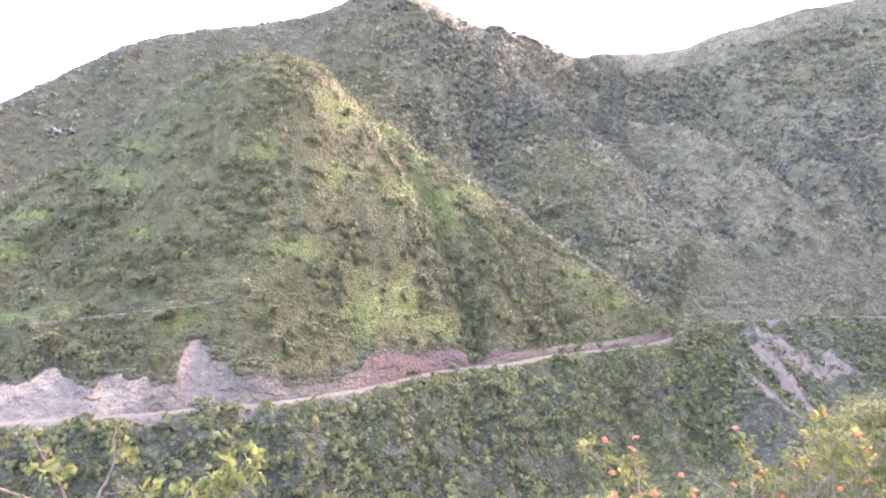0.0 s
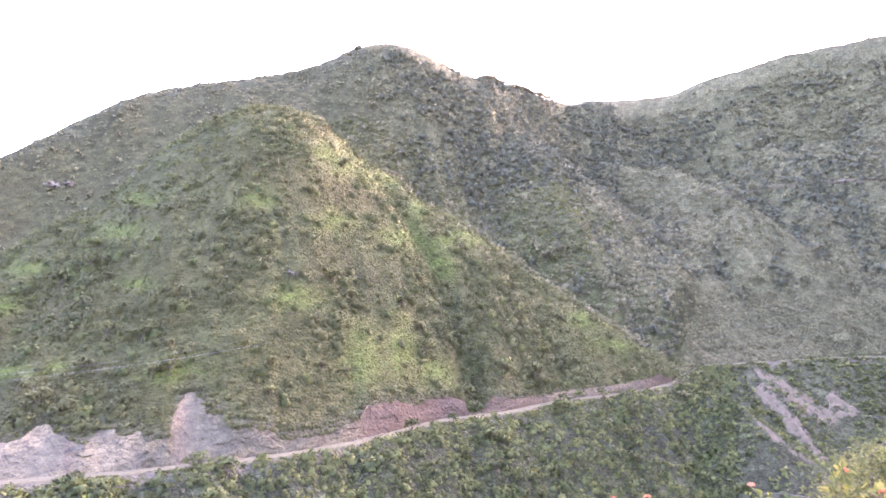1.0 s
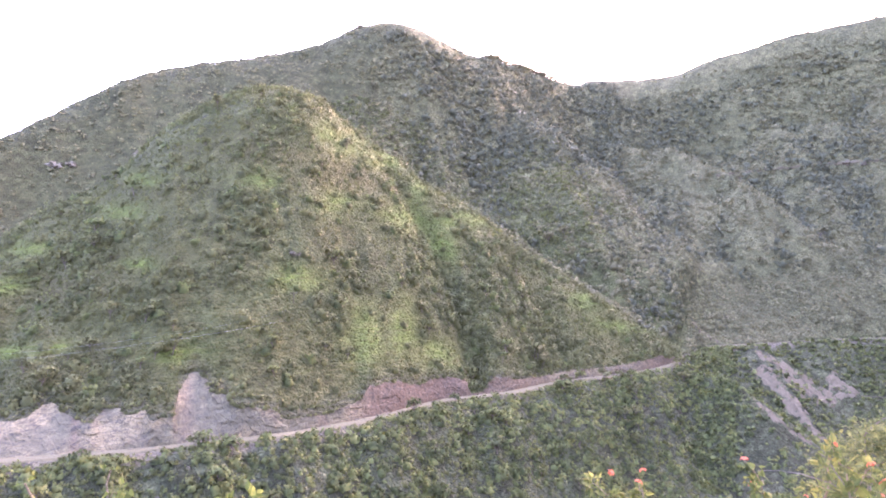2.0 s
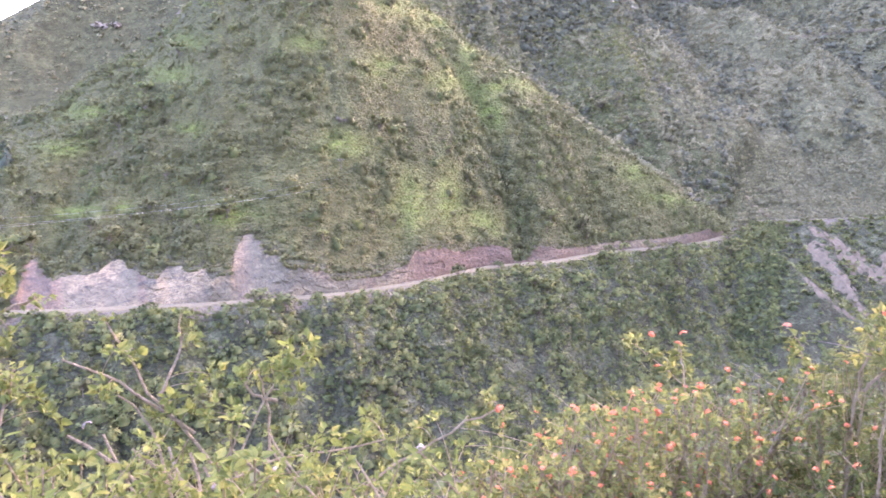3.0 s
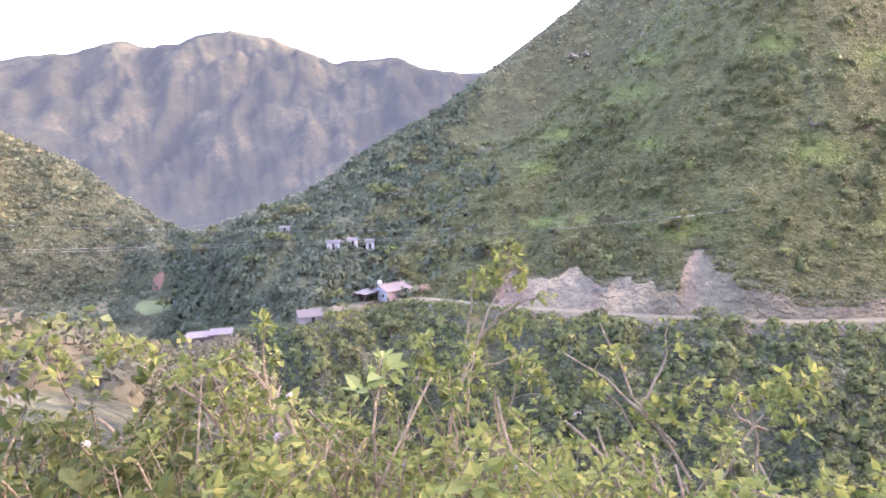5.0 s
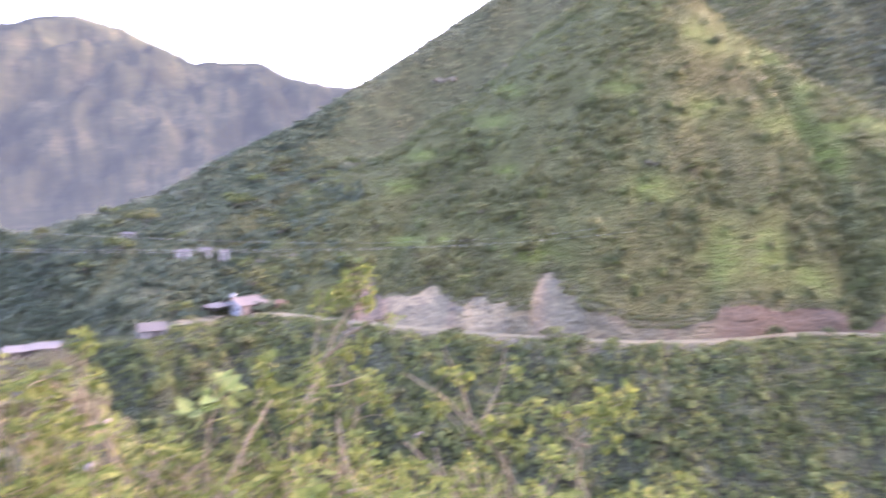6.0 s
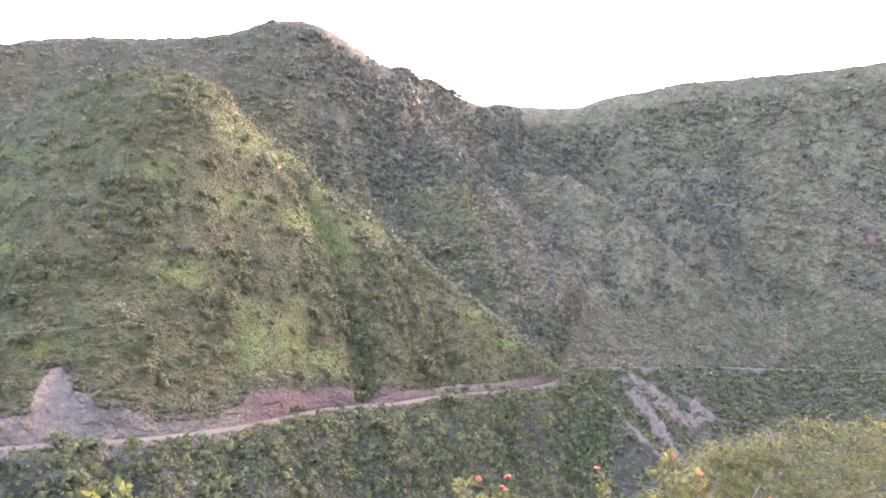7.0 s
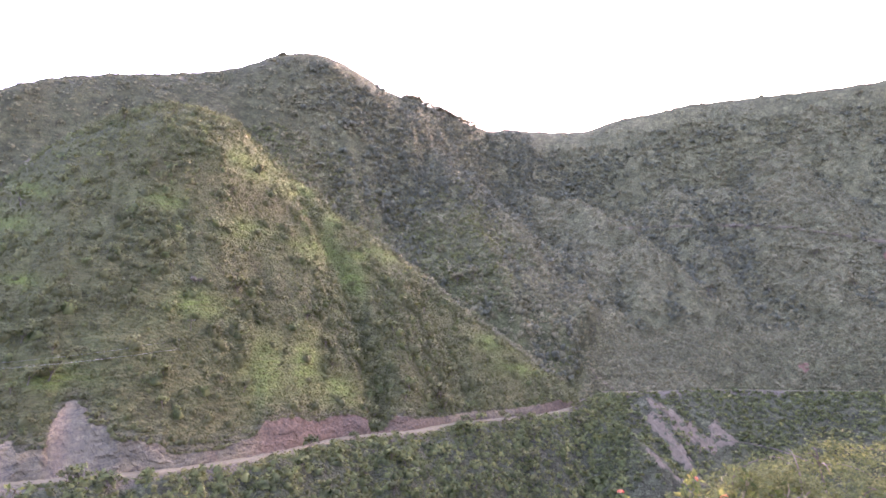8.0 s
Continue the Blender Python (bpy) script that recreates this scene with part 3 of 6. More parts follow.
# open yellow-green grass on the crest and ribs, partly crest light put into colour, and thickets between; placed to fit
# the camera's view
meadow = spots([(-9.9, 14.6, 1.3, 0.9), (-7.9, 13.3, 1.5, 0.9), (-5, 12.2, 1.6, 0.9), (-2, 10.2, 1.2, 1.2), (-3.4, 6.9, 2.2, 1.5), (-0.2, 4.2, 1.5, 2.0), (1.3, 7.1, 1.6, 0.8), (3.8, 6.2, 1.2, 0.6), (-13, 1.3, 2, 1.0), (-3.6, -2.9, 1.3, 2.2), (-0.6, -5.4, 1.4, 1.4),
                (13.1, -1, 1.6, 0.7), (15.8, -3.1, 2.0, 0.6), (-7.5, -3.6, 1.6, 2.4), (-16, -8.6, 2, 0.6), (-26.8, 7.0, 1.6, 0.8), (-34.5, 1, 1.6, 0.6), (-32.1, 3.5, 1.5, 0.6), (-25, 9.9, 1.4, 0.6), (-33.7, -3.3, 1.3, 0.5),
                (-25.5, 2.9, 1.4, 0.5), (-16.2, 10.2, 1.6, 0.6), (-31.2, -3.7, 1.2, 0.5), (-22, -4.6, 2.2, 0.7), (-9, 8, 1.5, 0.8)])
thick = spots([(-13.6, 3.8, 2, 1.2), (-21.6, 2, 3.5, 1.5), (0.6, -1.4, 1.2, 2.2), (-2.6, 2.6, 1.0, 1.4), (4, 3.2, 2, 1.4), (9, 4.4, 3, 1.5), (-11.2, 0.7, 1.3, 1.0), (-24, -1.5, 3, 1.2), (-14.2, -6.4, 2.2, 1.5), (3.2, -3.6, 1.5, 2.4), (7.1, -0.7, 3, 1.8), (12.2, -4.6, 2.5, 0.8)])
dry = spots([(-18, 12.5, 4, 2), (-15, 9.5, 3, 1.5), (-24, 9, 4, 1.2), (-31, 0.5, 4, 1.6), (-20, 5.5, 3, 1.2), (-27, -5, 4, 1.2)])
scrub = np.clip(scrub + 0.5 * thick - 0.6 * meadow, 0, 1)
# away: distance mask for the haze that is put into the ground colour
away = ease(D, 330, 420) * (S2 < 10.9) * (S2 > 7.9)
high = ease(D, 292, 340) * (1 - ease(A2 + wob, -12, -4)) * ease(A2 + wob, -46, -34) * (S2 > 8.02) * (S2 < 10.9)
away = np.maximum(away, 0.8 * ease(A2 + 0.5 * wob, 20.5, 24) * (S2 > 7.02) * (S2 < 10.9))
bare = np.where((S2 > 4.9) & (S2 < 6.25) & (A2 > -47) & (A2 < 36), 1.0, 0.0)
bare = np.maximum(bare, np.clip((S2 - 6.9) / 0.05, 0, 1) * np.clip((7.03 - S2) / 0.03, 0, 1) * np.clip(cuth / 3, 0, 1) * 0.6)

lush = (1 - ease(S2, 4.9, 5.0)) * (0.8 + 0.3 * patch) 
lush = np.clip(np.maximum(lush, (S2 < 11.1) * (S2 > 6) * (1 - ease(A2 + wob, -54, -43)) * (0.75 + 0.35 * patch)), 0, 1)


def build_land():
    cut = int(np.searchsorted(SEG, 11.0))
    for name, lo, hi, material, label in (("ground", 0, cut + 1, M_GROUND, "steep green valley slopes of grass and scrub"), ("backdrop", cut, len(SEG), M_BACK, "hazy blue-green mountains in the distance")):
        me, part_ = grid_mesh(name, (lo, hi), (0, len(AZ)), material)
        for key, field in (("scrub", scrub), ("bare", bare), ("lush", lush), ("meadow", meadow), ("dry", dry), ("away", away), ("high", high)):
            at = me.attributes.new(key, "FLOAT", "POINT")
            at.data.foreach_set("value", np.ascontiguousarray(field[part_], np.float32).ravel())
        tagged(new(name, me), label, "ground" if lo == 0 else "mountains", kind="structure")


build_land()


# ---- plants as arrays ----
def leaf_quads(rng, pos, out, size, aspect=1.0, lift=0.3):
    """One four-cornered leaf clump at each position, roughly square to `out`."""
    n = len(pos)
    nor = out + rng.normal(0, 0.55, (n, 3)) + [0, 0, lift]
    nor /= np.linalg.norm(nor, axis=1, keepdims=True) + 1e-9
    t = np.cross(nor, rng.normal(0, 1, (n, 3)))
    t /= np.linalg.norm(t, axis=1, keepdims=True) + 1e-9
    b = np.cross(nor, t)
    s = (size * rng.uniform(0.6, 1.3, n))[:, None]
    t, b = t * s, b * s * aspect
    bend = nor * s * rng.uniform(-0.35, 0.35, (n, 1))
    return np.stack([pos - t, pos - 0.25 * t - b + bend, pos + t, pos + 0.25 * t + b + bend], 1)


def bush_shape(seed, leaves, size, tall=0.8, lobes=6, core=True, lift=0.3):
    """Corners [quads, 4, 3] of one bush of radius 1 that stands on z = 0."""
    rng = np.random.default_rng(seed)
    cen = np.stack([rng.normal(0, 0.36, lobes), rng.normal(0, 0.36, lobes), rng.uniform(0.2, 0.75, lobes) * tall], 1)
    rad = rng.uniform(0.3, 0.55, lobes)
    which = rng.integers(0, lobes, leaves)
    way = rng.normal(0, 1, (leaves, 3))
    way[:, 2] = np.abs(way[:, 2]) * 0.9 - 0.25
    way /= np.linalg.norm(way, axis=1, keepdims=True)
    pos = cen[which] + way * (rad[which] * rng.uniform(0.75, 1.12, leaves))[:, None]
    pos[:, 2] = np.maximum(pos[:, 2], 0.02)
    q = leaf_quads(rng, pos, way, size, 1.0, lift)
    if core:
        th = np.linspace(0, 2 * np.pi, 6)[:-1]
        ring = lambda r, z: np.stack([r * np.cos(th), r * np.sin(th), np.full(5, z)], 1)
        lo, hi = ring(0.66, -0.1), ring(0.24, 0.68 * tall)
        q = np.concatenate([q, np.stack([lo, np.roll(lo, -1, 0), np.roll(hi, -1, 0), hi], 1)])
    return q


def soft_normals(quads, mid, up=0.12, flat=0.6):
    """A normal for each corner of leaf quads: outwards from mid, upwards, and partly the leaf's own."""
    out = quads - np.asarray(mid, float)
    out = out / (np.linalg.norm(out, axis=-1, keepdims=True) + 1e-9)
    own = np.cross(quads[:, 2] - quads[:, 0], quads[:, 3] - quads[:, 1])
    own = own / (np.linalg.norm(own, axis=1, keepdims=True) + 1e-9)
    own = own * np.where((own * out.mean(1)).sum(1, keepdims=True) < 0, -1, 1)
    n = 0.7 * out + flat * own[:, None] + [0, 0, up]
    return n / (np.linalg.norm(n, axis=-1, keepdims=True) + 1e-9)


def tuft_shape(seed, blades=3):
    rng = np.random.default_rng(seed)
    th = rng.uniform(0, 2 * np.pi, blades)
    foot = np.stack([np.cos(th) * 0.2, np.sin(th) * 0.2, np.zeros(blades)], 1)
    lean = np.stack([np.cos(th) * 0.55, np.sin(th) * 0.55, rng.uniform(0.7, 1.1, blades)], 1)
    side = np.stack([-np.sin(th), np.cos(th), np.zeros(blades)], 1) * 0.3
    return np.stack([foot - side, foot + side, foot + lean + side * 0.3, foot + lean - side * 0.3], 1)


def scatter(name, shapes, places, radii, material, label, category, rng, squash=(0.7, 1.15), sink=0.12, lean=0.0, flat=0.32, up=0.15):
    """All the plants of one kind on the slopes, joined into one object."""
    corners, normals = [], []
    kind = rng.integers(0, len(shapes), len(places))
    for k, sh in enumerate(shapes):
        on = kind == k
        n = int(on.sum())
        if not n:
            continue
        th, tall = rng.uniform(0, 2 * np.pi, n), rng.uniform(*squash, n)[:, None, None]
        c, s = np.cos(th)[:, None, None], np.sin(th)[:, None, None]
        r = radii[on]
        # plants lean towards the eye, so that their leaves face the camera's view
        out = -places[on][:, :2] / np.linalg.norm(places[on][:, :2], axis=1, keepdims=True)
        ox, oy = out[:, 0, None, None], out[:, 1, None, None]
        cl, sl = math.cos(radians(lean)), math.sin(radians(lean))

        def placed(w, high):
            x, y = w[None, ..., 0] * c - w[None, ..., 1] * s, w[None, ..., 0] * s + w[None, ..., 1] * c
            z = w[None, ..., 2] * high
            a_, b_ = x * oy - y * ox, x * ox + y * oy
            b2, z = b_ * cl + z * sl, z * cl - b_ * sl
            return np.stack([a_ * oy + b2 * ox, -a_ * ox + b2 * oy, z], -1)

        v = placed(sh, tall) * r[:, None, None, None] + (places[on] - r[:, None] * [0, 0, sink])[:, None, None, :]
        corners.append(v.reshape(-1, 3))
        normals.append(placed(soft_normals(sh, (0, 0, 0.1), up, flat), np.ones_like(tall)).reshape(-1, 3))
    v = np.concatenate(corners)
    ob = new(name, mesh_np(name, v, np.arange(len(v)).reshape(-1, 4), material, True, np.concatenate(normals)))
    return tagged(ob, label, category, kind="stuff")


CELL = None


def sow(rng, count, az, seg, keep=None):
    """Random places on the land within bearings and segments, even by area; keep(az, seg, d, x, y, hollow) thins them out."""
    global CELL
    if CELL is None:
        ax, ay = X[1:, :-1] - X[:-1, :-1], Y[1:, :-1] - Y[:-1, :-1]
        bx, by = X[:-1, 1:] - X[:-1, :-1], Y[:-1, 1:] - Y[:-1, :-1]
        CELL = np.abs(ax * by - ay * bx)
    on = (A2[:-1, :-1] >= az[0]) & (A2[:-1, :-1] < az[1]) & (S2[:-1, :-1] >= seg[0]) & (S2[:-1, :-1] < seg[1])
    w = (CELL * on).ravel()
    pick = rng.choice(w.size, count, p=w / w.sum())
    r, c = np.divmod(pick, CELL.shape[1])
    u, v = rng.random(count), rng.random(count)

    def at(F):
        return (F[r, c] * (1 - u) * (1 - v) + F[r + 1, c] * u * (1 - v) + F[r, c + 1] * (1 - u) * v + F[r + 1, c + 1] * u * v)

    p = np.stack([at(X), at(Y), at(Z)], 1)
    if keep is not None:
        k = rng.random(count) < keep(at(A2), at(S2), at(D), p[:, 0], p[:, 1], at(HOLLOW))
        p = p[k]
    return p


def cover(field, az, seg):
    """A field of the land's grid at bearings and segments."""
    return field[np.clip(np.searchsorted(SEG, seg), 0, len(SEG) - 1), np.clip(np.searchsorted(AZ, az), 0, len(AZ) - 1)]


def clump(x, y, size, seed=0.0):
    """0..1, patchy at the given size in metres."""
    return np.clip(0.5 + 0.75 * fbm(x / size + seed, y / size + seed, 3), 0, 1)


def seen(az, el, start=150.0):
    """Distance at which the land on a bearing first rises to an elevation, beyond a start."""
    c = int(np.clip(np.searchsorted(AZ, az), 0, len(AZ) - 1))
    k = np.flatnonzero((D[:, c] > start) & (ELEV[:, c] >= el))
    k = int(k[0]) if len(k) else len(SEG) - 2
    w = np.clip((el - ELEV[k - 1, c]) / (ELEV[k, c] - ELEV[k - 1, c] + 1e-9), 0, 1)
    return float(D[k - 1, c] + w * (D[k, c] - D[k - 1, c]))


# slips of scree as (bearing, elevation), with their half widths
SCREE = [(((25.8, -5.3), (26.8, -5.6), (27.9, -6.3), (28.7, -7.2), (29.9, -8.1), (31.0, -8.7)), 7), (((26.0, -6.0), (26.5, -7.1), (27.2, -7.8), (28.1, -8.8), (29.0, -10.2), (29.8, -11.4)), 4.2),
         (((30.4, -6.9), (31.2, -7.3), (32.2, -8.2)), 6), (((25.6, -8.9), (26.9, -10.1), (28.2, -11.2), (29.3, -11.9)), 2.0), (((21.1, -2.9), (22.0, -3.6), (23.0, -4.4)), 1.6)]
SCREE = [([(a_, seen(a_, e_, 200)) for a_, e_ in line], half) for line, half in SCREE]


def off_scree(az, d):
    """1 away from the slips of grey scree, 0 on them."""
    x, y = polar(az, d)
    out = np.ones_like(x)
    for line, half in SCREE:
        for (a0, d0), (a1, d1) in zip(line[:-1], line[1:]):
            (x0, y0), (x1, y1) = polar(a0, d0), polar(a1, d1)
            t = np.clip(((x - x0) * (x1 - x0) + (y - y0) * (y1 - y0)) / ((x1 - x0) ** 2 + (y1 - y0) ** 2), 0, 1)
            out = np.where(np.hypot(x - x0 - t * (x1 - x0), y - y0 - t * (y1 - y0)) < 0.85 * half, 0.1, out)
    return out


R = np.random.default_rng(11)
MIDFINE = [bush_shape(270 + s, 100, 0.1, lobes=7) for s in range(4)]
TINY = [bush_shape(90 + s, 10, 0.36, lobes=3, core=False, lift=0.6) for s in range(9)]
DENSE = [bush_shape(s, 40, 0.155) for s in range(7)]
WOODS = [bush_shape(250 + s, 60, 0.122, lobes=8, lift=0.8) for s in range(7)]
CANOPY = [bush_shape(350 + s, 14, 0.29, lobes=4, core=False, lift=0.55) for s in range(9)]
FERN = [bush_shape(370 + s, 15, 0.25, lobes=4, core=False, lift=1.2) for s in range(9)]
SEMI = [bush_shape(50 + s, 20, 0.23, lobes=5, lift=0.6) for s in range(8)]
MEDIUM = [bush_shape(20 + s, 24, 0.24) for s in range(7)]
COARSE = [bush_shape(40 + s, 14, 0.28, lobes=4, lift=0.6) for s in range(9)]
TUFTS = [tuft_shape(60 + s) for s in range(5)]


def radii(n, lo, hi, power=2.0):
    return lo + (hi - lo) * R.random(n) ** power


def plant_slopes():
    # below the road: thick dark scrub down to the stream
    p = sow(R, 4700, (-62, 24), (4.02, 4.965), lambda a, s, d, x, y, c: off_scree(a, d) * np.clip(0.5 + 0.8 * clump(x, y, 14, 3), 0, 1))
    scatter("slope_scrub", DENSE, p, radii(len(p), 0.8, 2.5), M_LUSH, "dense dark green scrub below the dirt road", "scrub", R, flat=0.3, up=0.3)
    p = sow(R, 5600, (-62, 24), (4.02, 4.95), lambda a, s, d, x, y, c: off_scree(a, d) * clump(x, y, 9, 8))
    scatter("pale_scrub", SEMI, p, radii(len(p), 0.4, 1.3), M_OLIVE, "paler olive bushes below the dirt road", "scrub", R, flat=0.3, up=0.3)
    p = sow(R, 4200, (-62, 24), (4.02, 4.97), lambda a, s, d, x, y, c: off_scree(a, d))
    scatter("slope_undergrowth", COARSE, p, radii(len(p), 0.4, 1.1), M_OLIVE, "grey-green undergrowth on the slope below the road", "scrub", R, flat=0.3, up=0.3)
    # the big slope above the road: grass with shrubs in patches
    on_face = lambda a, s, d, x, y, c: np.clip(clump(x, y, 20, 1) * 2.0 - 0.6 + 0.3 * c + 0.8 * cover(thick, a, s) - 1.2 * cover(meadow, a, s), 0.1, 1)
    p = sow(R, 7600, (-48, 20), (7.01, 8.02), lambda a, s, d, x, y, c: on_face(a, s, d, x, y, c) * np.clip((a + 3 * fbm(x * 0.02, y * 0.02, 3) + 52) / 10, 0, 1))
    scatter("hillside_shrubs", WOODS, p, radii(len(p), 0.8, 3.1, 1.6), M_SCRUB, "grey-green shrubs scattered on the steep grassy hillside", "shrubs", R, (0.7, 1.15), 0.12, 28)
    p = sow(R, 1500, (-46, 20), (7.01, 8.02), lambda a, s, d, x, y, c: on_face(a, s, d, x, y, c))
    scatter("green_shrubs", WOODS, p, radii(len(p), 0.9, 3.0, 1.6), M_LUSH, "deep green leafy shrubs in clumps on the steep hillside", "shrubs", R, (0.8, 1.25), 0.12, 20)
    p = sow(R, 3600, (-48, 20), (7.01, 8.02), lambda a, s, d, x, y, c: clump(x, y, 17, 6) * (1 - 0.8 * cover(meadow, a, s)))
    scatter("yellow_shrubs", SEMI, p, radii(len(p), 0.4, 1.6, 2.5), M_OLIVE, "yellow-green low shrubs on the grassy hillside", "shrubs", R, (0.7, 1.1), 0.12, 28)
    p = sow(R, 20500, (-50, 20), (7.0, 8.05))
    scatter("hillside_grass", TUFTS, p, radii(len(p), 0.35, 0.9), M_GRASS, "tufts of yellow-green grass covering the hillside", "grass", R)
    p = sow(R, 6500, (-46, 20), (7.01, 8.05), lambda a, s, d, x, y, c: np.clip(0.15 + clump(x, y, 12, 9), 0, 1))
    scatter("low_scrub", FERN, p, radii(len(p), 0.35, 0.95), M_OLIVE, "low olive scrub and ferns among the hillside grass", "scrub", R, (0.6, 1.0), 0.15, 36)
    # fringe that hangs over the rock cut
    cc = np.flatnonzero((AZ > -40) & (AZ < 19.5))
    r7 = int(np.searchsorted(SEG, 7.0))
    cc = np.repeat(cc, 2)
    rr = r7 + R.integers(0, 2, len(cc))
    p = np.stack([X[rr, cc], Y[rr, cc], Z[rr, cc] - 0.1], 1)[R.random(len(cc)) < 0.75]
    scatter("bank_fringe", MEDIUM, p, radii(len(p), 0.4, 1.3), M_SCRUB, "scrub and grass hanging over the top of the rock cut", "scrub", R)
    cc = np.flatnonzero((AZ > -46) & (AZ < 20))
    r5 = int(np.searchsorted(SEG, 5.0)) - 1
    p = np.stack([X[r5, cc], Y[r5, cc], Z[r5, cc] - 1.3], 1)
    p = p[R.random(len(cc)) < 0.5]
    scatter("verge_scrub", DENSE, p, radii(len(p), 0.35, 1.0), M_LUSH, "green bushes along the lower edge of the road", "scrub", R)
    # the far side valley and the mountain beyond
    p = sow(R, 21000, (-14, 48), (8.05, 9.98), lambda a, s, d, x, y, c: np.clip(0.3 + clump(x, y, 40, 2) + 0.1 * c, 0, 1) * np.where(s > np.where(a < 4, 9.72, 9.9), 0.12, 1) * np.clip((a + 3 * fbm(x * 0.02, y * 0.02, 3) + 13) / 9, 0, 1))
    scatter("mountain_scrub", CANOPY, p, radii(len(p), 1.1, 3.1, 1.4), M_FAR, "grey-green scrub and low forest over the far mountainside, paled for haze", "scrub", R, (0.6, 1.0), 0.2, 42, 0.12, 0.3)
    p = sow(R, 6000, (-12, 20), (8.05, 9.4), lambda a, s, d, x, y, c: np.clip(clump(x, y, 34, 15) * 1.9 - 0.45, 0, 1) * np.clip((20 - a) / 8, 0, 1))
    scatter("ridge_olive_scrub", TINY, p, radii(len(p), 0.9, 2.4), M_OLIVE, "olive-green low scrub in patches behind the big hillside", "scrub", R, (0.55, 1.0), 0.15, 42)
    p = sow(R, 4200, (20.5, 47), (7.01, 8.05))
    scatter("far_slope_scrub", TINY, p, radii(len(p), 0.7, 2.0), M_FAR, "grey-green scrub above the far road, paled for haze", "scrub", R, (0.55, 1.0), 0.2, 38, 0.15, 0.3)
    p = sow(R, 4200, (21, 48), (4.05, 4.95), lambda a, s, d, x, y, c: off_scree(a, d))
    scatter("ravine_scrub", CANOPY, p, radii(len(p), 0.8, 2.4), M_LUSH, "dark scrub in the ravine beside the grey scree", "scrub", R)
    p = sow(R, 4500, (13, 34), (8.6, 9.85), lambda a, s, d, x, y, c: np.clip((d - np.interp(a, [13, 20.7, 25, 28.9, 33], [525, 512, 490, 470, 448])) / 20, 0, 1) * np.clip(0.2 + clump(x, y, 40, 12), 0, 1))
    scatter("basin_forest", TINY, p, radii(len(p), 1.6, 3.4), M_GROVE, "darker forest in the hollow behind the long spur", "forest", R, (0.9, 1.4), 0.1, 38, 0.2, 0.2)
    # dark trees added in the hollows, so that the gullies read as shaded
    p = sow(R, 6500, (-4, 48), (8.1, 9.9), lambda a, s, d, x, y, c: np.clip(cover(HOLLOW, a, s) * 1.6 - 0.3, 0, 1))
    scatter("gully_forest", TINY, p, radii(len(p), 1.3, 3.0), M_GROVE, "darker trees added along the far gullies to stand in for their shade", "forest", R, (0.9, 1.5), 0.1, 38, 0.2, 0.2)
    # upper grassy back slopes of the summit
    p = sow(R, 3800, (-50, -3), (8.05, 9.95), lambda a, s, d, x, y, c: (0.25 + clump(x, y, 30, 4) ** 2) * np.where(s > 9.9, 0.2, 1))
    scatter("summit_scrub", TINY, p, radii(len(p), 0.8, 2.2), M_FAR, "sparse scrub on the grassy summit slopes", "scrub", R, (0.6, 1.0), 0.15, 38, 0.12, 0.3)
    p = sow(R, 4200, (-12, 16), (9.3, 9.95), lambda a, s, d, x, y, c: np.clip((a + 11 - 2 * (10 - s) * 6) / 4, 0, 1) * np.where((a < 3.6) & (s > 9.74), 0, 1))
    scatter("summit_forest", TINY, p, radii(len(p), 1.4, 3.2), M_GROVE, "dark forest just below the mountain ridge", "forest", R, (0.9, 1.5), 0.1, 38, 0.2, 0.2)
    # the left flank and the valley with the farmhouses
    p = sow(R, 9000, (-66, -36), (6.02, 9.98), lambda a, s, d, x, y, c: np.clip((-a - 3 * fbm(x * 0.02, y * 0.02, 3) - 38) / 9, 0, 1) * np.where((a > -45) & (s < 7.03), 0, 1) * np.where((s < 7) & (a > -57) & (a < -45), 0.1, np.clip(0.3 + clump(x, y, 22, 5), 0, 1)) * np.where((np.abs(a + 45.2) < 1.7) & (np.abs(d - 198) < 8), 0.05, 1))
    scatter("valley_forest", MEDIUM, p, radii(len(p), 0.9, 2.9), M_VALLEY, "green trees and scrub on the flank above the farmhouses", "forest", R, (0.8, 1.5), 0.12, 0, 0.35, 0.2)
    p = sow(R, 7000, (-84, -63), (4.1, 8.0), lambda a, s, d, x, y, c: np.where((np.abs(a + 67.3) < 1.8) & (d > 262) & (d < 300), 0.0, np.clip(0.4 + clump(x, y, 26, 7), 0, 1)))
    scatter("valley_hill_scrub", TINY, p, radii(len(p), 0.8, 2.3), M_VALLEY, "grey-green scrub on the hill across the valley", "scrub", R, (0.7, 1.1), 0.15, 30, 0.2, 0.2)
    clear = lambda a, s, d, x, y, c: np.where((np.abs(a + 63.2) < 4.2) & (d > 60), 0.0, 1.0)
    p = sow(R, 1300, (-90, -56), (2.6, 3.4), clear)
    scatter("near_hill_scrub", SEMI, p, radii(len(p), 0.6, 1.3), M_DRY, "olive-brown scrub on the low hill nearby", "scrub", R)
    p = sow(R, 650, (-84, -62), (2.5, 3.3), clear)
    scatter("hill_bushes", MIDFINE, p, radii(len(p), 0.7, 1.7), M_DRY, "rounded olive-brown bushes on the low hill nearby", "bushes", R)
    p = sow(R, 220, (-84, -60), (2.1, 2.6))
    scatter("bank_bushes", MIDFINE, p, radii(len(p), 0.6, 1.3), M_DRY, "olive-brown bushes low on the bank", "bushes", R)
    p = sow(R, 6500, (-180, 180), (1.0, 2.0), lambda a, s, d, x, y, c: np.where(d > 0.5, 1.0, 0.0))
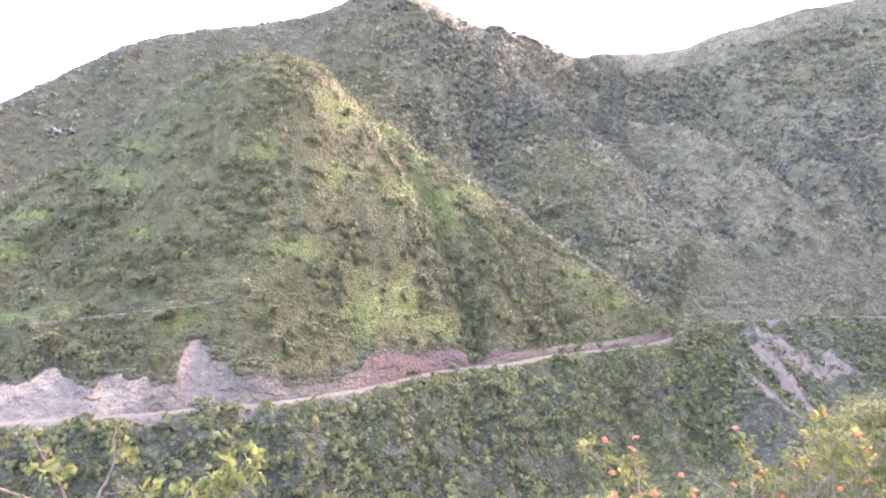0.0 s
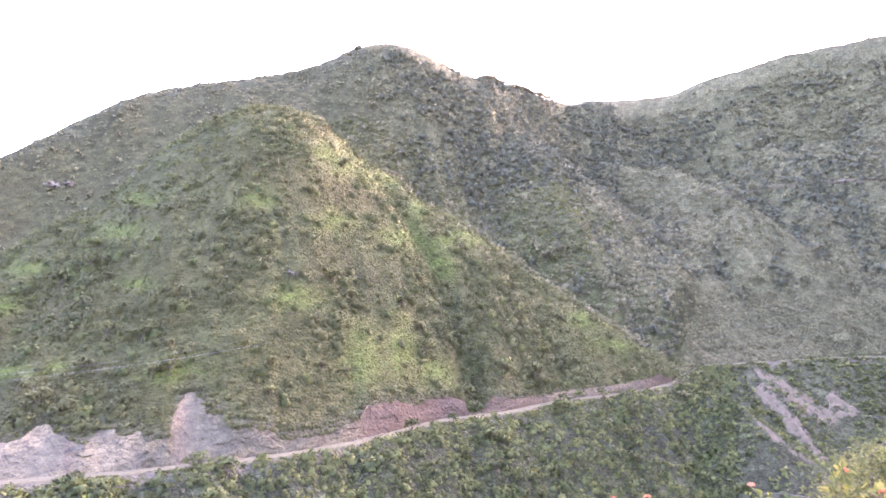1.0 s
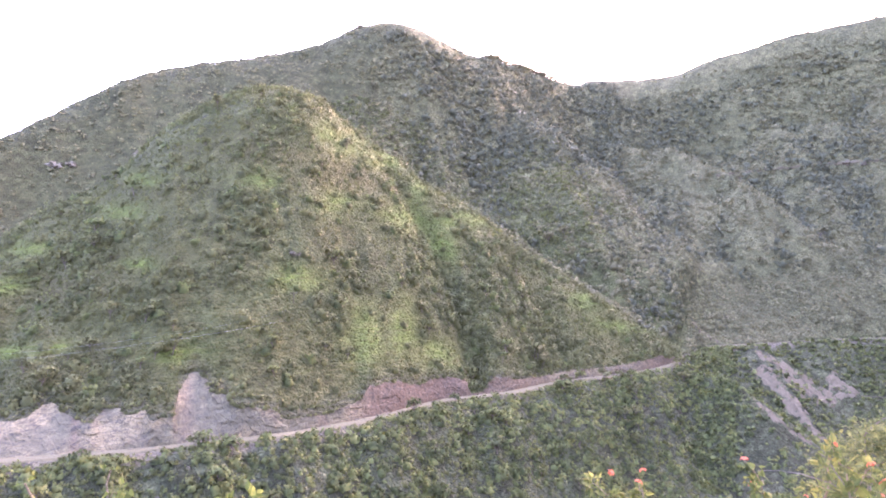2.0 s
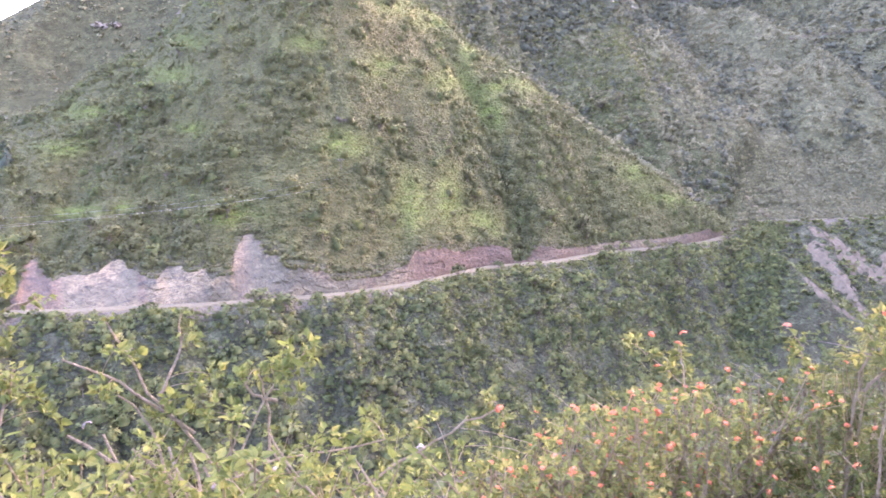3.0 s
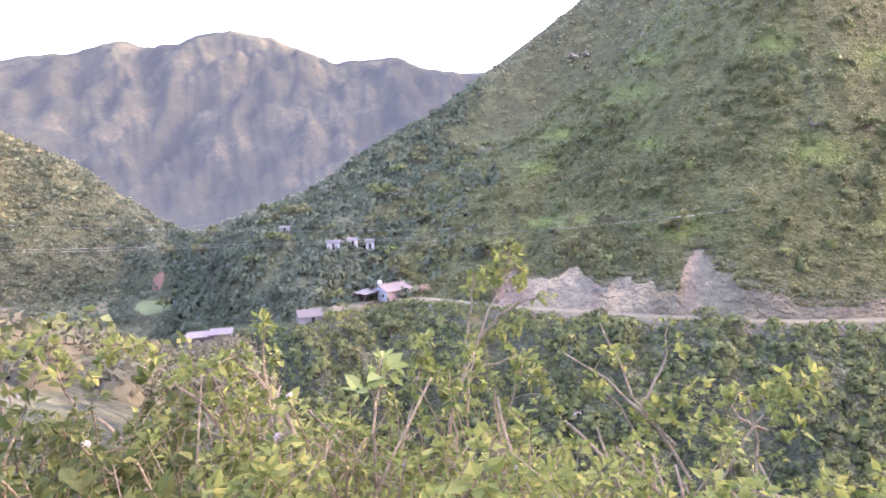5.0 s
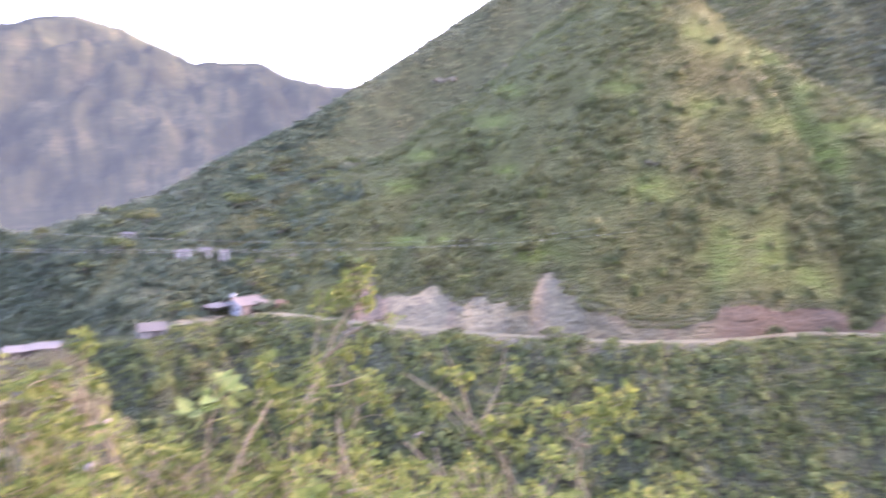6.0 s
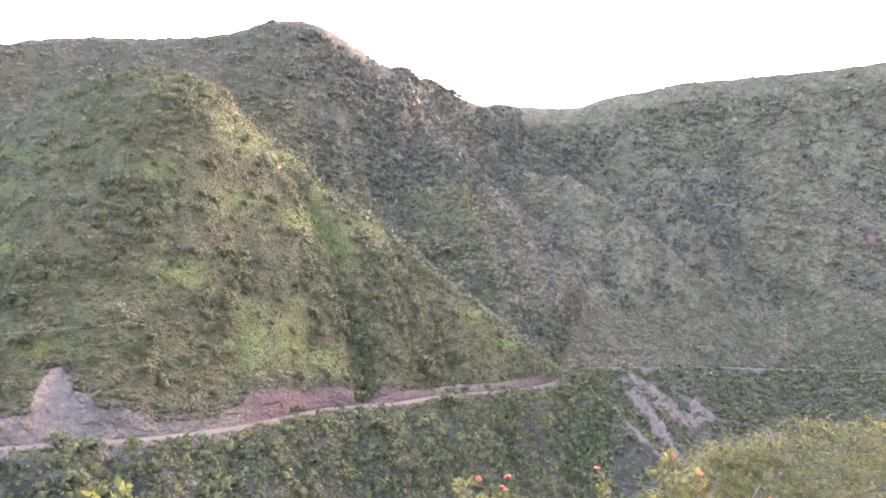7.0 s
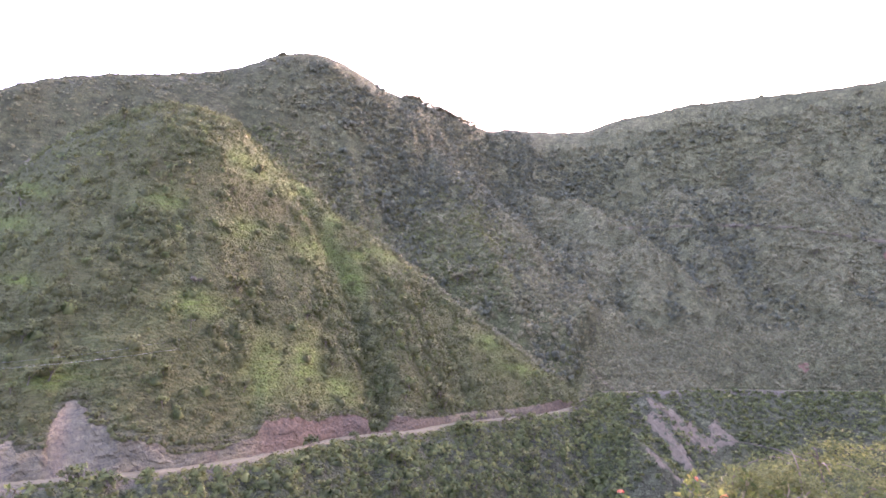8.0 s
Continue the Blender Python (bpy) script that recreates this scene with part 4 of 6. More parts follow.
    scatter("bank_grass", TUFTS, p, radii(len(p), 0.06, 0.17), M_GRASS, "short grass on the bank", "grass", R)
    p = sow(R, 400, (-96, 60), (2.0, 2.5), lambda a, s, d, x, y, c: np.clip(d / 20, 0.4, 1) * np.where(np.abs(a + 10) < 36, 0.25, 1))
    scatter("near_bank_scrub", MIDFINE, p, radii(len(p), 0.45, 1.15), M_DRY, "olive-green bushes on the slope close by", "scrub", R)
    p = sow(R, 2600, (-2, 46), (3.05, 4.02), lambda a, s, d, x, y, c: off_scree(a, d))
    scatter("stream_bank_scrub", COARSE, p, radii(len(p), 0.9, 2.4), M_LUSH, "thick green scrub on the near side of the stream", "scrub", R)
    p = sow(R, 1000, (-84, 45), (2.2, 3.1), lambda a, s, d, x, y, c: np.where((np.abs(a + 63.2) < 4.2) & (d > 60), 0.0, 1.0))
    scatter("bank_scrub", DENSE, p, radii(len(p), 0.6, 1.5), M_LUSH, "green scrub on the bank that drops to the stream", "scrub", R)
    p = sow(R, 3800, (-84, -50), (8.05, 11.0), lambda a, s, d, x, y, c: np.where(d > 300, 1.0, 0.0))
    scatter("distant_forest", TINY, p, radii(len(p), 2, 5), M_GROVE, "forest in the far end of the valley", "forest", R)


plant_slopes()


# ---- road, rock cut and scree ----
def strip(name, az0, az1, material, label, category):
    """The dirt road: slightly crowned, with two ruts and ragged edges."""
    az = np.arange(az0, az1, 0.12)
    r, w = np.interp(az, AZ, rd), np.interp(az, AZ, wide)
    z = np.interp(az, AZ, rz)
    f = np.array([-0.22, -0.05, 0.1, 0.24, 0.38, 0.5, 0.62, 0.76, 0.9, 1.0])
    h = np.array([-0.6, 0.06, 0.14, 0.05, 0.13, 0.16, 0.13, 0.05, 0.13, 0.05])
    d = r[None] + f[:, None] * w[None] + 0.35 * fbm(az[None] * 2.1, f[:, None] * 0 + np.where(f < 0.1, 1.0, 7.0)[:, None], 3)
    zz = z[None] + h[:, None] + 0.05 * fbm(az[None] * 5, f[:, None] * 4, 3)
    x, y = polar(az[None], d)
    v = np.stack([x, y, zz], -1)
    i = np.arange(v.shape[0] * v.shape[1]).reshape(v.shape[:2])
    q = np.stack([i[:-1, :-1], i[1:, :-1], i[1:, 1:], i[:-1, 1:]], -1)[:, ::1].reshape(-1, 4)[:, ::-1]
    return tagged(new(name, mesh_np(name, v, q, material, True)), label, category, kind="structure")


strip("road", -47.0, 20.4, M_ROAD, "pale dusty dirt road cut into the hillside", "road")
strip("road_far", 21.6, 46.0, M_ROAD, "pale dirt road running on along the far slope", "road")


def rock_cut():
    """The blasted face above the road, broken into blocks and ledges."""
    az = np.arange(-38.5, 19.8, 0.09)
    rows = np.linspace(0, 1, 30)
    h = np.interp(az, AZ, cuth)
    r = np.interp(az, AZ, rd + wide)
    back_ = np.interp(az, AZ, lines[7][0]) - r
    z0 = np.interp(az, AZ, rz)
    run = np.cumsum(np.radians(0.09) * r)[None]
    high = rows[:, None] * h[None]
    tilt = high + 0.25 * run
    lump = fbm(run * 0.12, tilt * 0.16 + 40, 4)
    bu, bv = run + 0.75 * high + 0.9 * fbm(run * 0.3, tilt * 0.3, 3), tilt - 0.35 * run + 0.8 * fbm(run * 0.25 + 9, tilt * 0.3, 3)
    block = sum(a_ * GRID[np.mod((bu / su).astype(int) + 3 * k_, 256), np.mod(np.floor(bv / sv).astype(int) + 7 * k_ + np.mod((bu / su).astype(int), 2), 256)] for k_, (a_, su, sv) in enumerate(((0.75, 3.1, 2.3), (0.45, 1.3, 0.9), (0.2, 0.6, 0.5))))
    push = -0.3 - (0.35 * lump + 0.55 * block) * np.clip(h / 4, 0.25, 1)[None] * np.sin(np.pi * np.clip(rows, 0.04, 0.92))[:, None] ** 0.5
    d = r[None] + 0.1 + rows[:, None] * back_[None] + push * np.where(rows > 0.985, 0.2, 1.0)[:, None]
    z = z0[None] - 0.1 + rows[:, None] * (h[None] - 0.05)
    x, y = polar(az[None], d)
    v = np.stack([x, y, z], -1)
    i = np.arange(v.shape[0] * v.shape[1]).reshape(v.shape[:2])
    q = np.stack([i[:-1, :-1], i[1:, :-1], i[1:, 1:], i[:-1, 1:]], -1).reshape(-1, 4)[:, ::-1]
    me = mesh_np("rock_cut", v, q, M_ROCK)
    rust = np.clip(pchip([-39, -35.8, -34.6, -30, -29.5, -28.9, -22.4, -21.6, -20.6, -9, -7.4, -6.2, 2.2, 4.2, 8, 10, 15, 18.2, 20], [0.85, 0.8, 0, 0, 0.65, 0, 0, 0.35, 0, 0, 0.4, 0.9, 0.95, 0.8, 0.65, 0.1, 0.15, 0.75, 0.5], az), 0, 1)
    at = me.attributes.new("rust", "FLOAT", "POINT")
    at.data.foreach_set("value", np.ascontiguousarray(np.broadcast_to(rust, d.shape), np.float32).ravel())
    return tagged(new("rock_cut", me), "pale grey and rusty broken rock face above the road", "rock face", kind="structure")


rock_cut()


def scree(line, half, seed):
    """A slip of loose grey stones lying on the slope."""
    rng = np.random.default_rng(seed)
    t = np.linspace(0, len(line) - 1, 60)
    az = np.interp(t, range(len(line)), [p[0] for p in line])
    d = np.interp(t, range(len(line)), [p[1] for p in line])
    x, y = polar(az, d)
    tx, ty = np.gradient(x), np.gradient(y)
    n = np.hypot(tx, ty)
    f = np.linspace(-1, 1, 13)
    wob = half * (1 + 0.75 * fbm(t * 2.6 + seed, t * 0 + seed, 3)) * np.clip(np.minimum(t, t[-1] - t) * 3 + 0.25, 0, 1)
    px = x[None] + f[:, None] * (wob * ty / n)[None]
    py = y[None] - f[:, None] * (wob * tx / n)[None]
    pa, pd = np.degrees(np.arctan2(px, py)), np.hypot(px, py)
    z = np.array([[ground(a, b) for a, b in zip(ra, rb)] for ra, rb in zip(pa, pd)])
    z = z + 0.7 * (1 - np.abs(f[:, None]) ** 3) - 0.4 + 0.45 * fbm(px * 0.6, py * 0.6, 4)
    v = np.stack([px, py, z], -1)
    i = np.arange(v.shape[0] * v.shape[1]).reshape(v.shape[:2])
    q = np.stack([i[:-1, :-1], i[1:, :-1], i[1:, 1:], i[:-1, 1:]], -1).reshape(-1, 4)
    if np.cross(v[1, 30] - v[0, 30], v[0, 31] - v[0, 30])[2] < 0:
        q = q[:, ::-1]
    return tagged(new("scree_slope", mesh_np("scree_slope", v, q, M_SCREE)), "bare slip of loose grey scree in the ravine", "scree", kind="structure")


for seed, (line, half) in enumerate(SCREE):
    scree(line, half, seed + 1)


def far_track():
    """The narrow track that crosses the far mountainside, a bench with a pale cut above it."""
    az = np.arange(23.4, 47, 0.25)
    el = np.interp(az, [23.4, 28.3, 32.7, 36.8, 40.5, 42.6, 47], [9.4, 9.5, 9.45, 9.05, 8.2, 7.65, 6.4]) + 0.05 * fbm(az * 0.9, az * 0, 3)
    d = np.array([seen(a, e, 400) for a, e in zip(az, el)])
    z = np.array([ground(a, b) for a, b in zip(az, d)])
    rows_ = []
    for out, up in ((-1.6, -1.0), (-1.2, 0.2), (0.2, 0.3), (0.7, 0.9), (1.1, 0.9)):
        x, y = polar(az, d + out)
        rows_.append(np.stack([x, y, z + up * (1 + 0.5 * fbm(az * 3, az * 0 + 5, 2))], 1))
    v = np.stack(rows_)
    i = np.arange(v.shape[0] * v.shape[1]).reshape(v.shape[:2])
    q = np.stack([i[:-1, :-1], i[1:, :-1], i[1:, 1:], i[:-1, 1:]], -1).reshape(-1, 4)[:, ::-1]
    tagged(new("track", mesh_np("track", v, q, M_SCREE)), "faint pale dirt track across the far mountainside", "track", kind="structure")


far_track()


# ---- helpers for things with parts ----
def part(name, me, parent, label=""):
    """One mesh as a part under a thing or a part."""
    ob = new(name, me)
    ob.parent = parent
    return tagged(ob, label) if label else ob


def thing(name, place, label, category, group="", turn=0.0):
    ob = new(name)
    ob.empty_display_size = 0.2
    ob.matrix_basis = pose(*place, 0, 0, turn)
    return tagged(ob, label, category, group)


def from_bm(bm, name, material, smooth=False):
    me = bpy.data.meshes.new(name)
    bm.normal_update()
    bm.to_mesh(me)
    bm.free()
    me.materials.append(material)
    if smooth:
        me.polygons.foreach_set("use_smooth", np.full(len(me.polygons), True))
    return me


def box(name, lo, hi, material, bevel=0.02, tilt=None):
    bm = bmesh.new()
    bmesh.ops.create_cube(bm, size=1)
    lo, hi = Vector(lo), Vector(hi)
    for v in bm.verts:
        v.co = Vector(((lo[i] + hi[i]) / 2 + v.co[i] * (hi[i] - lo[i]) for i in range(3)))
    if bevel:
        bmesh.ops.bevel(bm, geom=bm.edges[:], offset=bevel, segments=1, affect="EDGES")
    if tilt is not None:
        bm.transform(tilt)
    return from_bm(bm, name, material)


def tube(points, r0, r1, sides=6):
    """Corners and faces of a tapered tube along points."""
    p = np.asarray(points, float)
    t = np.gradient(p, axis=0)
    t /= np.linalg.norm(t, axis=1, keepdims=True) + 1e-9
    a = np.cross(t, [0.31, 0.87, 0.38])
    a /= np.linalg.norm(a, axis=1, keepdims=True) + 1e-9
    b = np.cross(t, a)
    th = np.arange(sides) * 2 * np.pi / sides
    r = np.linspace(r0, r1, len(p))[:, None, None]
    v = p[:, None] + r * (np.cos(th)[None, :, None] * a[:, None] + np.sin(th)[None, :, None] * b[:, None])
    i = np.arange(len(p) * sides).reshape(len(p), sides)
    n = np.roll(i, -1, 1)
    q = np.stack([i[:-1], n[:-1], n[1:], i[1:]], -1).reshape(-1, 4)
    return v.reshape(-1, 3), q


def joined(tubes):
    vs, qs, k = [], [], 0
    for v, q in tubes:
        vs.append(v)
        qs.append(q + k)
        k += len(v)
    return np.concatenate(vs), np.concatenate(qs)


def bow(a, b, lift, n=8, side=(0, 0, 0)):
    """A bent line from a to b."""
    a, b = np.asarray(a, float), np.asarray(b, float)
    t = np.linspace(0, 1, n)[:, None]
    return a * (1 - t) + b * t + 4 * t * (1 - t) * (np.array([0, 0, lift]) + np.asarray(side, float))


def mat_plain(name, color, rough=0.7, spread=0.25, scale=3.0, metal=0.0):
    """Painted or plastered surface with stains at two scales."""
    k = Mat(name, rough, 0.12)
    k.b.inputs["Metallic"].default_value = metal
    n1, n2 = k.noise(scale, 6, 0.65), k.noise(scale * 0.15, 3)
    dark = tuple(v * (1 - spread * 1.4) for v in color)
    c = k.mix(k.span(n2, 0.4, 0.7, 0, 0.5), k.ramp(n1, [(0.3, dark), (0.65, color)]), dark)
    k.bump(n1, 0.3, 0.03)
    return k.color(c)


M_PLASTER = mat_plain("bluish_plaster", (0.34, 0.335, 0.325))
M_ADOBE = mat_plain("adobe_wall", (0.24, 0.192, 0.1552))
M_PINK = mat_plain("pink_wall", (0.17, 0.14, 0.125))
M_TILE = mat_plain("weathered_tile", (0.1575, 0.1276, 0.0963), 0.85)
M_ZINC = mat_plain("sheet_roof", (0.1077, 0.0974, 0.079), 0.8, 0.25)
M_PALE = mat_plain("pale_sheet_roof", (0.1069, 0.0968, 0.0803), 0.85, 0.2)
M_GREY = mat_plain("grey_wall", (0.19, 0.185, 0.17))
M_WHITE = mat_plain("whitewash", (0.4, 0.39, 0.34), 0.7, 0.2)
# near-black paint that stands in for the unlit inside of doors and windows
M_DARK = mat_plain("dark_opening", (0.03, 0.028, 0.025), 0.8, 0.1)
M_POLE = mat_earth("weathered_pole", (0.08, 0.068, 0.045), (0.15, 0.128, 0.088), 8)
M_WIRE = mat_plain("wire_aluminium", (0.36, 0.36, 0.35), 0.5, 0.1)
M_FIELD = mat_earth("crop_green", (0.075, 0.09, 0.032), (0.105, 0.122, 0.046), 0.8)
M_STONE = mat_earth("field_stone", (0.1056, 0.0901, 0.0595), (0.1848, 0.1578, 0.1053), 2)
M_REDSOIL = mat_earth("red_soil", (0.09, 0.0495, 0.0285), (0.16, 0.0945, 0.0562), 1.5)


def ribbed_roof(name, x0, x1, y0, z0, y1, z1, material, pitch=0.22):
    """A sheet of corrugated roofing from the eave (y0, z0) to the ridge (y1, z1), with thickness."""
    n = max(int((x1 - x0) / pitch) * 2, 4)
    x = np.linspace(x0, x1, n + 1)
    wav = np.where(np.arange(n + 1) % 2 == 0, 0.0, 0.035)
    top = [np.stack([x, np.full(n + 1, y), z + wav], 1) for y, z in ((y0, z0), (y1, z1))]
    bot = [t - [0, 0, 0.06] for t in top]
    v = np.concatenate([top[0], top[1], bot[0], bot[1]])
    k = n + 1
    i = np.arange(n)
    q = np.concatenate([np.stack([i, i + 1, k + i + 1, k + i], 1), np.stack([2 * k + i, 3 * k + i, 3 * k + i + 1, 2 * k + i + 1], 1),
                        np.stack([i, 2 * k + i, 2 * k + i + 1, i + 1], 1), np.stack([k + i, k + i + 1, 3 * k + i + 1, 3 * k + i], 1),
                        [[0, k, 3 * k, 2 * k], [n, 2 * k + n, 3 * k + n, k + n]]])
    return mesh_np(name, v, q, material)


def gable_wall(name, x, y0, y1, h, top, thick, material):
    """A wall across the house with a pointed gable."""
    bm = bmesh.new()
    ring = [(y0, 0), (y1, 0), (y1, h), ((y0 + y1) / 2, top), (y0, h)]
    a = [bm.verts.new((x, y, z)) for y, z in ring]
    b = [bm.verts.new((x + thick, y, z)) for y, z in ring]
    bm.faces.new(a[::-1])
    bm.faces.new(b)
    for i in range(5):
        bm.faces.new((a[i], a[(i + 1) % 5], b[(i + 1) % 5], b[i]))
    bmesh.ops.recalc_face_normals(bm, faces=bm.faces)
    return from_bm(bm, name, material)


def opening(parent, name, lo, hi, frame_mat):
    """A door or window as a part: a near-black block painted as an unlit recess, with a frame of four bars."""
    lo, hi = Vector(lo), Vector(hi)
    ob = part(name, box(name, lo, hi, M_DARK, 0.0), parent)
    flat = 0 if hi[0] - lo[0] < hi[1] - lo[1] else 1
    along = 1 - flat
    for side in range(4):
        a, b = lo.copy(), hi.copy()
        a[flat], b[flat] = lo[flat] - 0.03, hi[flat] + 0.03
        if side < 2:
            a[along] = (lo, hi)[side][along] - 0.06
            b[along] = a[along] + 0.12
        else:
            a[2] = (lo, hi)[side - 2][2] - 0.06
            b[2] = a[2] + 0.12
        part("frame_bar", box("frame_bar", a, b, frame_mat, 0.01), ob)
    return ob


def farmhouse():
    """Corner-on farmhouse: blue-white gable end, earth-red long wall, weathered roof, tank and lean-to porch."""
    p = spot(-47.5, 168.5)
    h = thing("farmhouse", (p.x, p.y, -30.4), "farmhouse with bluish gable wall, earth-red long wall and weathered tile roof", "house", turn=47.5 + 40)
    L, W, H, T = 8.4, 6.2, 2.9, 4.15
    part("gable_wall", gable_wall("gable_wall", -L / 2, -W / 2, W / 2, H, T, 0.2, M_PLASTER), h, "bluish whitewashed gable wall")
    part("gable_wall", gable_wall("gable_wall", L / 2 - 0.2, -W / 2, W / 2, H, T, 0.2, M_ADOBE), h, "earth-red gable wall")
    part("long_wall", box("long_wall", (-L / 2 + 0.2, -W / 2, 0), (L / 2 - 0.2, -W / 2 + 0.2, H), M_ADOBE), h)
    part("long_wall", box("long_wall", (-L / 2 + 0.2, W / 2 - 0.2, 0), (L / 2 - 0.2, W / 2, H), M_ADOBE), h)
    part("plinth", box("plinth", (-L / 2 - 0.2, -W / 2 - 0.2, -2.2), (L / 2 + 0.2, W / 2 + 0.2, 0.02), M_STONE), h)
    part("roof_slope", ribbed_roof("roof_slope", -L / 2 - 0.5, L / 2 + 0.5, -W / 2 - 0.6, H - 0.25, 0, T + 0.12, M_TILE, 0.3), h)
    part("roof_slope", ribbed_roof("roof_slope", -L / 2 - 0.5, L / 2 + 0.5, W / 2 + 0.6, H - 0.25, 0, T + 0.12, M_TILE, 0.3), h)
    part("ridge_cap", box("ridge_cap", (-L / 2 - 0.5, -0.15, T + 0.08), (L / 2 + 0.5, 0.15, T + 0.2), M_TILE), h)
    opening(h, "window", (-L / 2 - 0.04, -1.9, 1.0), (-L / 2 + 0.1, -0.9, 2.0), M_WHITE)
    opening(h, "door", (-L / 2 - 0.04, 0.8, 0.0), (-L / 2 + 0.1, 1.7, 2.05), M_WHITE)
    opening(h, "window", (0.6, -W / 2 - 0.04, 1.1), (1.5, -W / 2 + 0.1, 2.0), M_POLE)
    # lean-to on posts at the gable end
    for y in (0.6, 2.9, 5.2):
        part("porch_post", box("porch_post", (-L / 2 - 4.6, y - 0.07, -1.2), (-L / 2 - 4.46, y + 0.07, 2.2), M_POLE), h)
    roof = ribbed_roof("porch_roof", -2.4, 3.2, 0.0, 2.3, 4.9, 2.75, M_ZINC)
    ob = part("porch_roof", roof, h, "pale sheet-metal porch roof")
    ob.matrix_basis = pose(-L / 2 - 4.9, 3.0, 0, 0, 0, -90)
    part("porch_wall", box("porch_wall", (-L / 2 - 4.4, 5.2, -1.2), (-L / 2 + 0.0, 5.4, 2.3), M_PLASTER), h, "bluish whitewashed porch wall")
    part("porch_floor", box("porch_floor", (-L / 2 - 4.9, 0.2, -2.2), (-L / 2, 5.6, -0.05), M_STONE), h)
    bm = bmesh.new()
    bmesh.ops.create_cone(bm, cap_ends=True, segments=14, radius1=0.65, radius2=0.6, depth=1.1)
    bm.transform(Matrix.Translation((-3.4, 0.7, T + 0.35)))
    tank = part("water_tank", from_bm(bm, "water_tank", M_WHITE, True), h, "white rooftop water tank")
    bm = bmesh.new()
    bmesh.ops.create_cone(bm, cap_ends=True, segments=14, radius1=0.62, radius2=0.2, depth=0.3)
    bm.transform(Matrix.Translation((-3.4, 0.7, T + 1.04)))
    part("tank_lid", from_bm(bm, "tank_lid", M_WHITE, True), tank)


def hut():
    p = spot(-54.9, 155)
    h = thing("hut", (p.x, p.y, p.z - 0.1), "small hut with grey sheet-metal gable roof and pale walls", "hut", turn=54.9 + 8)
    L, W, H, T = 5.4, 4.0, 1.9, 3.2
    for x in (-L / 2, L / 2 - 0.15):
        part("gable_wall", gable_wall("gable_wall", x, -W / 2, W / 2, H, T - 0.1, 0.15, M_GREY), h)
    for y in (-W / 2, W / 2 - 0.15):
        part("long_wall", box("long_wall", (-L / 2 + 0.15, y, -1.0), (L / 2 - 0.15, y + 0.15, H), M_GREY), h)
    for s in (-1, 1):
        part("roof_slope", ribbed_roof("roof_slope", -L / 2 - 0.3, L / 2 + 0.3, s * (W / 2 + 0.4), H - 0.25, 0, T, M_ZINC), h)
    opening(h, "door", (0.3, -W / 2 - 0.04, 0.0), (1.1, -W / 2 + 0.08, 1.7), M_POLE)


def shed():
    """Long low shed with two pale mono-pitch roofs, one set higher than the other."""
    p = spot(-63.3, 106)
    h = thing("long_shed", (p.x, p.y, -25.3), "long low shed with pale pinkish sheet roofs and dark window slots", "shed", turn=63.3 - 6)
    part("wall", box("wall", (-3.2, -1.8, -3.6), (0.1, -1.62, 2.35), M_PINK), h, "pinkish rendered front wall")
    part("wall", box("wall", (0.1, -1.95, -3.6), (3.3, -1.77, 2.6), M_PINK), h, "pinkish rendered front wall")
    part("back_wall", box("back_wall", (-3.2, 1.7, -3.6), (3.3, 1.88, 2.4), M_PINK), h)
    for x in (-3.2, 0.01, 3.12):
        part("cross_wall", box("cross_wall", (x, -1.6, -3.6), (x + 0.18, 1.7, 2.3), M_PINK), h)
    part("roof_sheet", ribbed_roof("roof_sheet", -3.5, 0.2, -2.2, 2.42, 2.1, 2.5, M_PALE), h, "pinkish pale sheet roof")
    part("roof_sheet", ribbed_roof("roof_sheet", 0.0, 3.6, -2.35, 2.68, 2.1, 2.76, M_PALE), h, "pinkish pale sheet roof")
    for x, z, y in ((-2.6, 1.6, -1.8), (-1.2, 1.6, -1.8), (0.5, 1.85, -1.95), (1.5, 1.85, -1.95), (2.5, 1.85, -1.95)):
        opening(h, "window", (x, y - 0.03, z), (x + 0.6, y + 0.1, z + 0.45), M_POLE)


def white_hut(az, d, w, tall, label):
    p = spot(az, d)
    h = thing("white_hut", (p.x, p.y, p.z), label, "hut", "white huts among the trees", turn=-az)
    part("wall", box("wall", (-w / 2, -1.5, -1.5), (w / 2, 1.5, tall), M_WHITE), h)
    part("roof_slope", ribbed_roof("roof_slope", -w / 2 - 0.25, w / 2 + 0.25, -1.9, tall - 0.05, 0, tall + 0.6, M_ZINC), h)
    part("roof_slope", ribbed_roof("roof_slope", -w / 2 - 0.25, w / 2 + 0.25, 1.9, tall - 0.05, 0, tall + 0.6, M_ZINC), h)
    opening(h, "door", (-0.4, -1.54, 0), (0.4, -1.4, 1.8), M_POLE)


farmhouse()
hut()
shed()
white_hut(-52.5, 205, 4.2, 2.4, "small whitewashed hut with sheet roof among trees")
white_hut(-50.8, 208, 3.2, 2.2, "small whitewashed hut with sheet roof among trees")
white_hut(-49.3, 209, 2.6, 2.6, "narrow whitewashed hut with sheet roof among trees")
white_hut(-56.6, 236, 3.6, 2.0, "small whitewashed hut with sheet roof among trees")


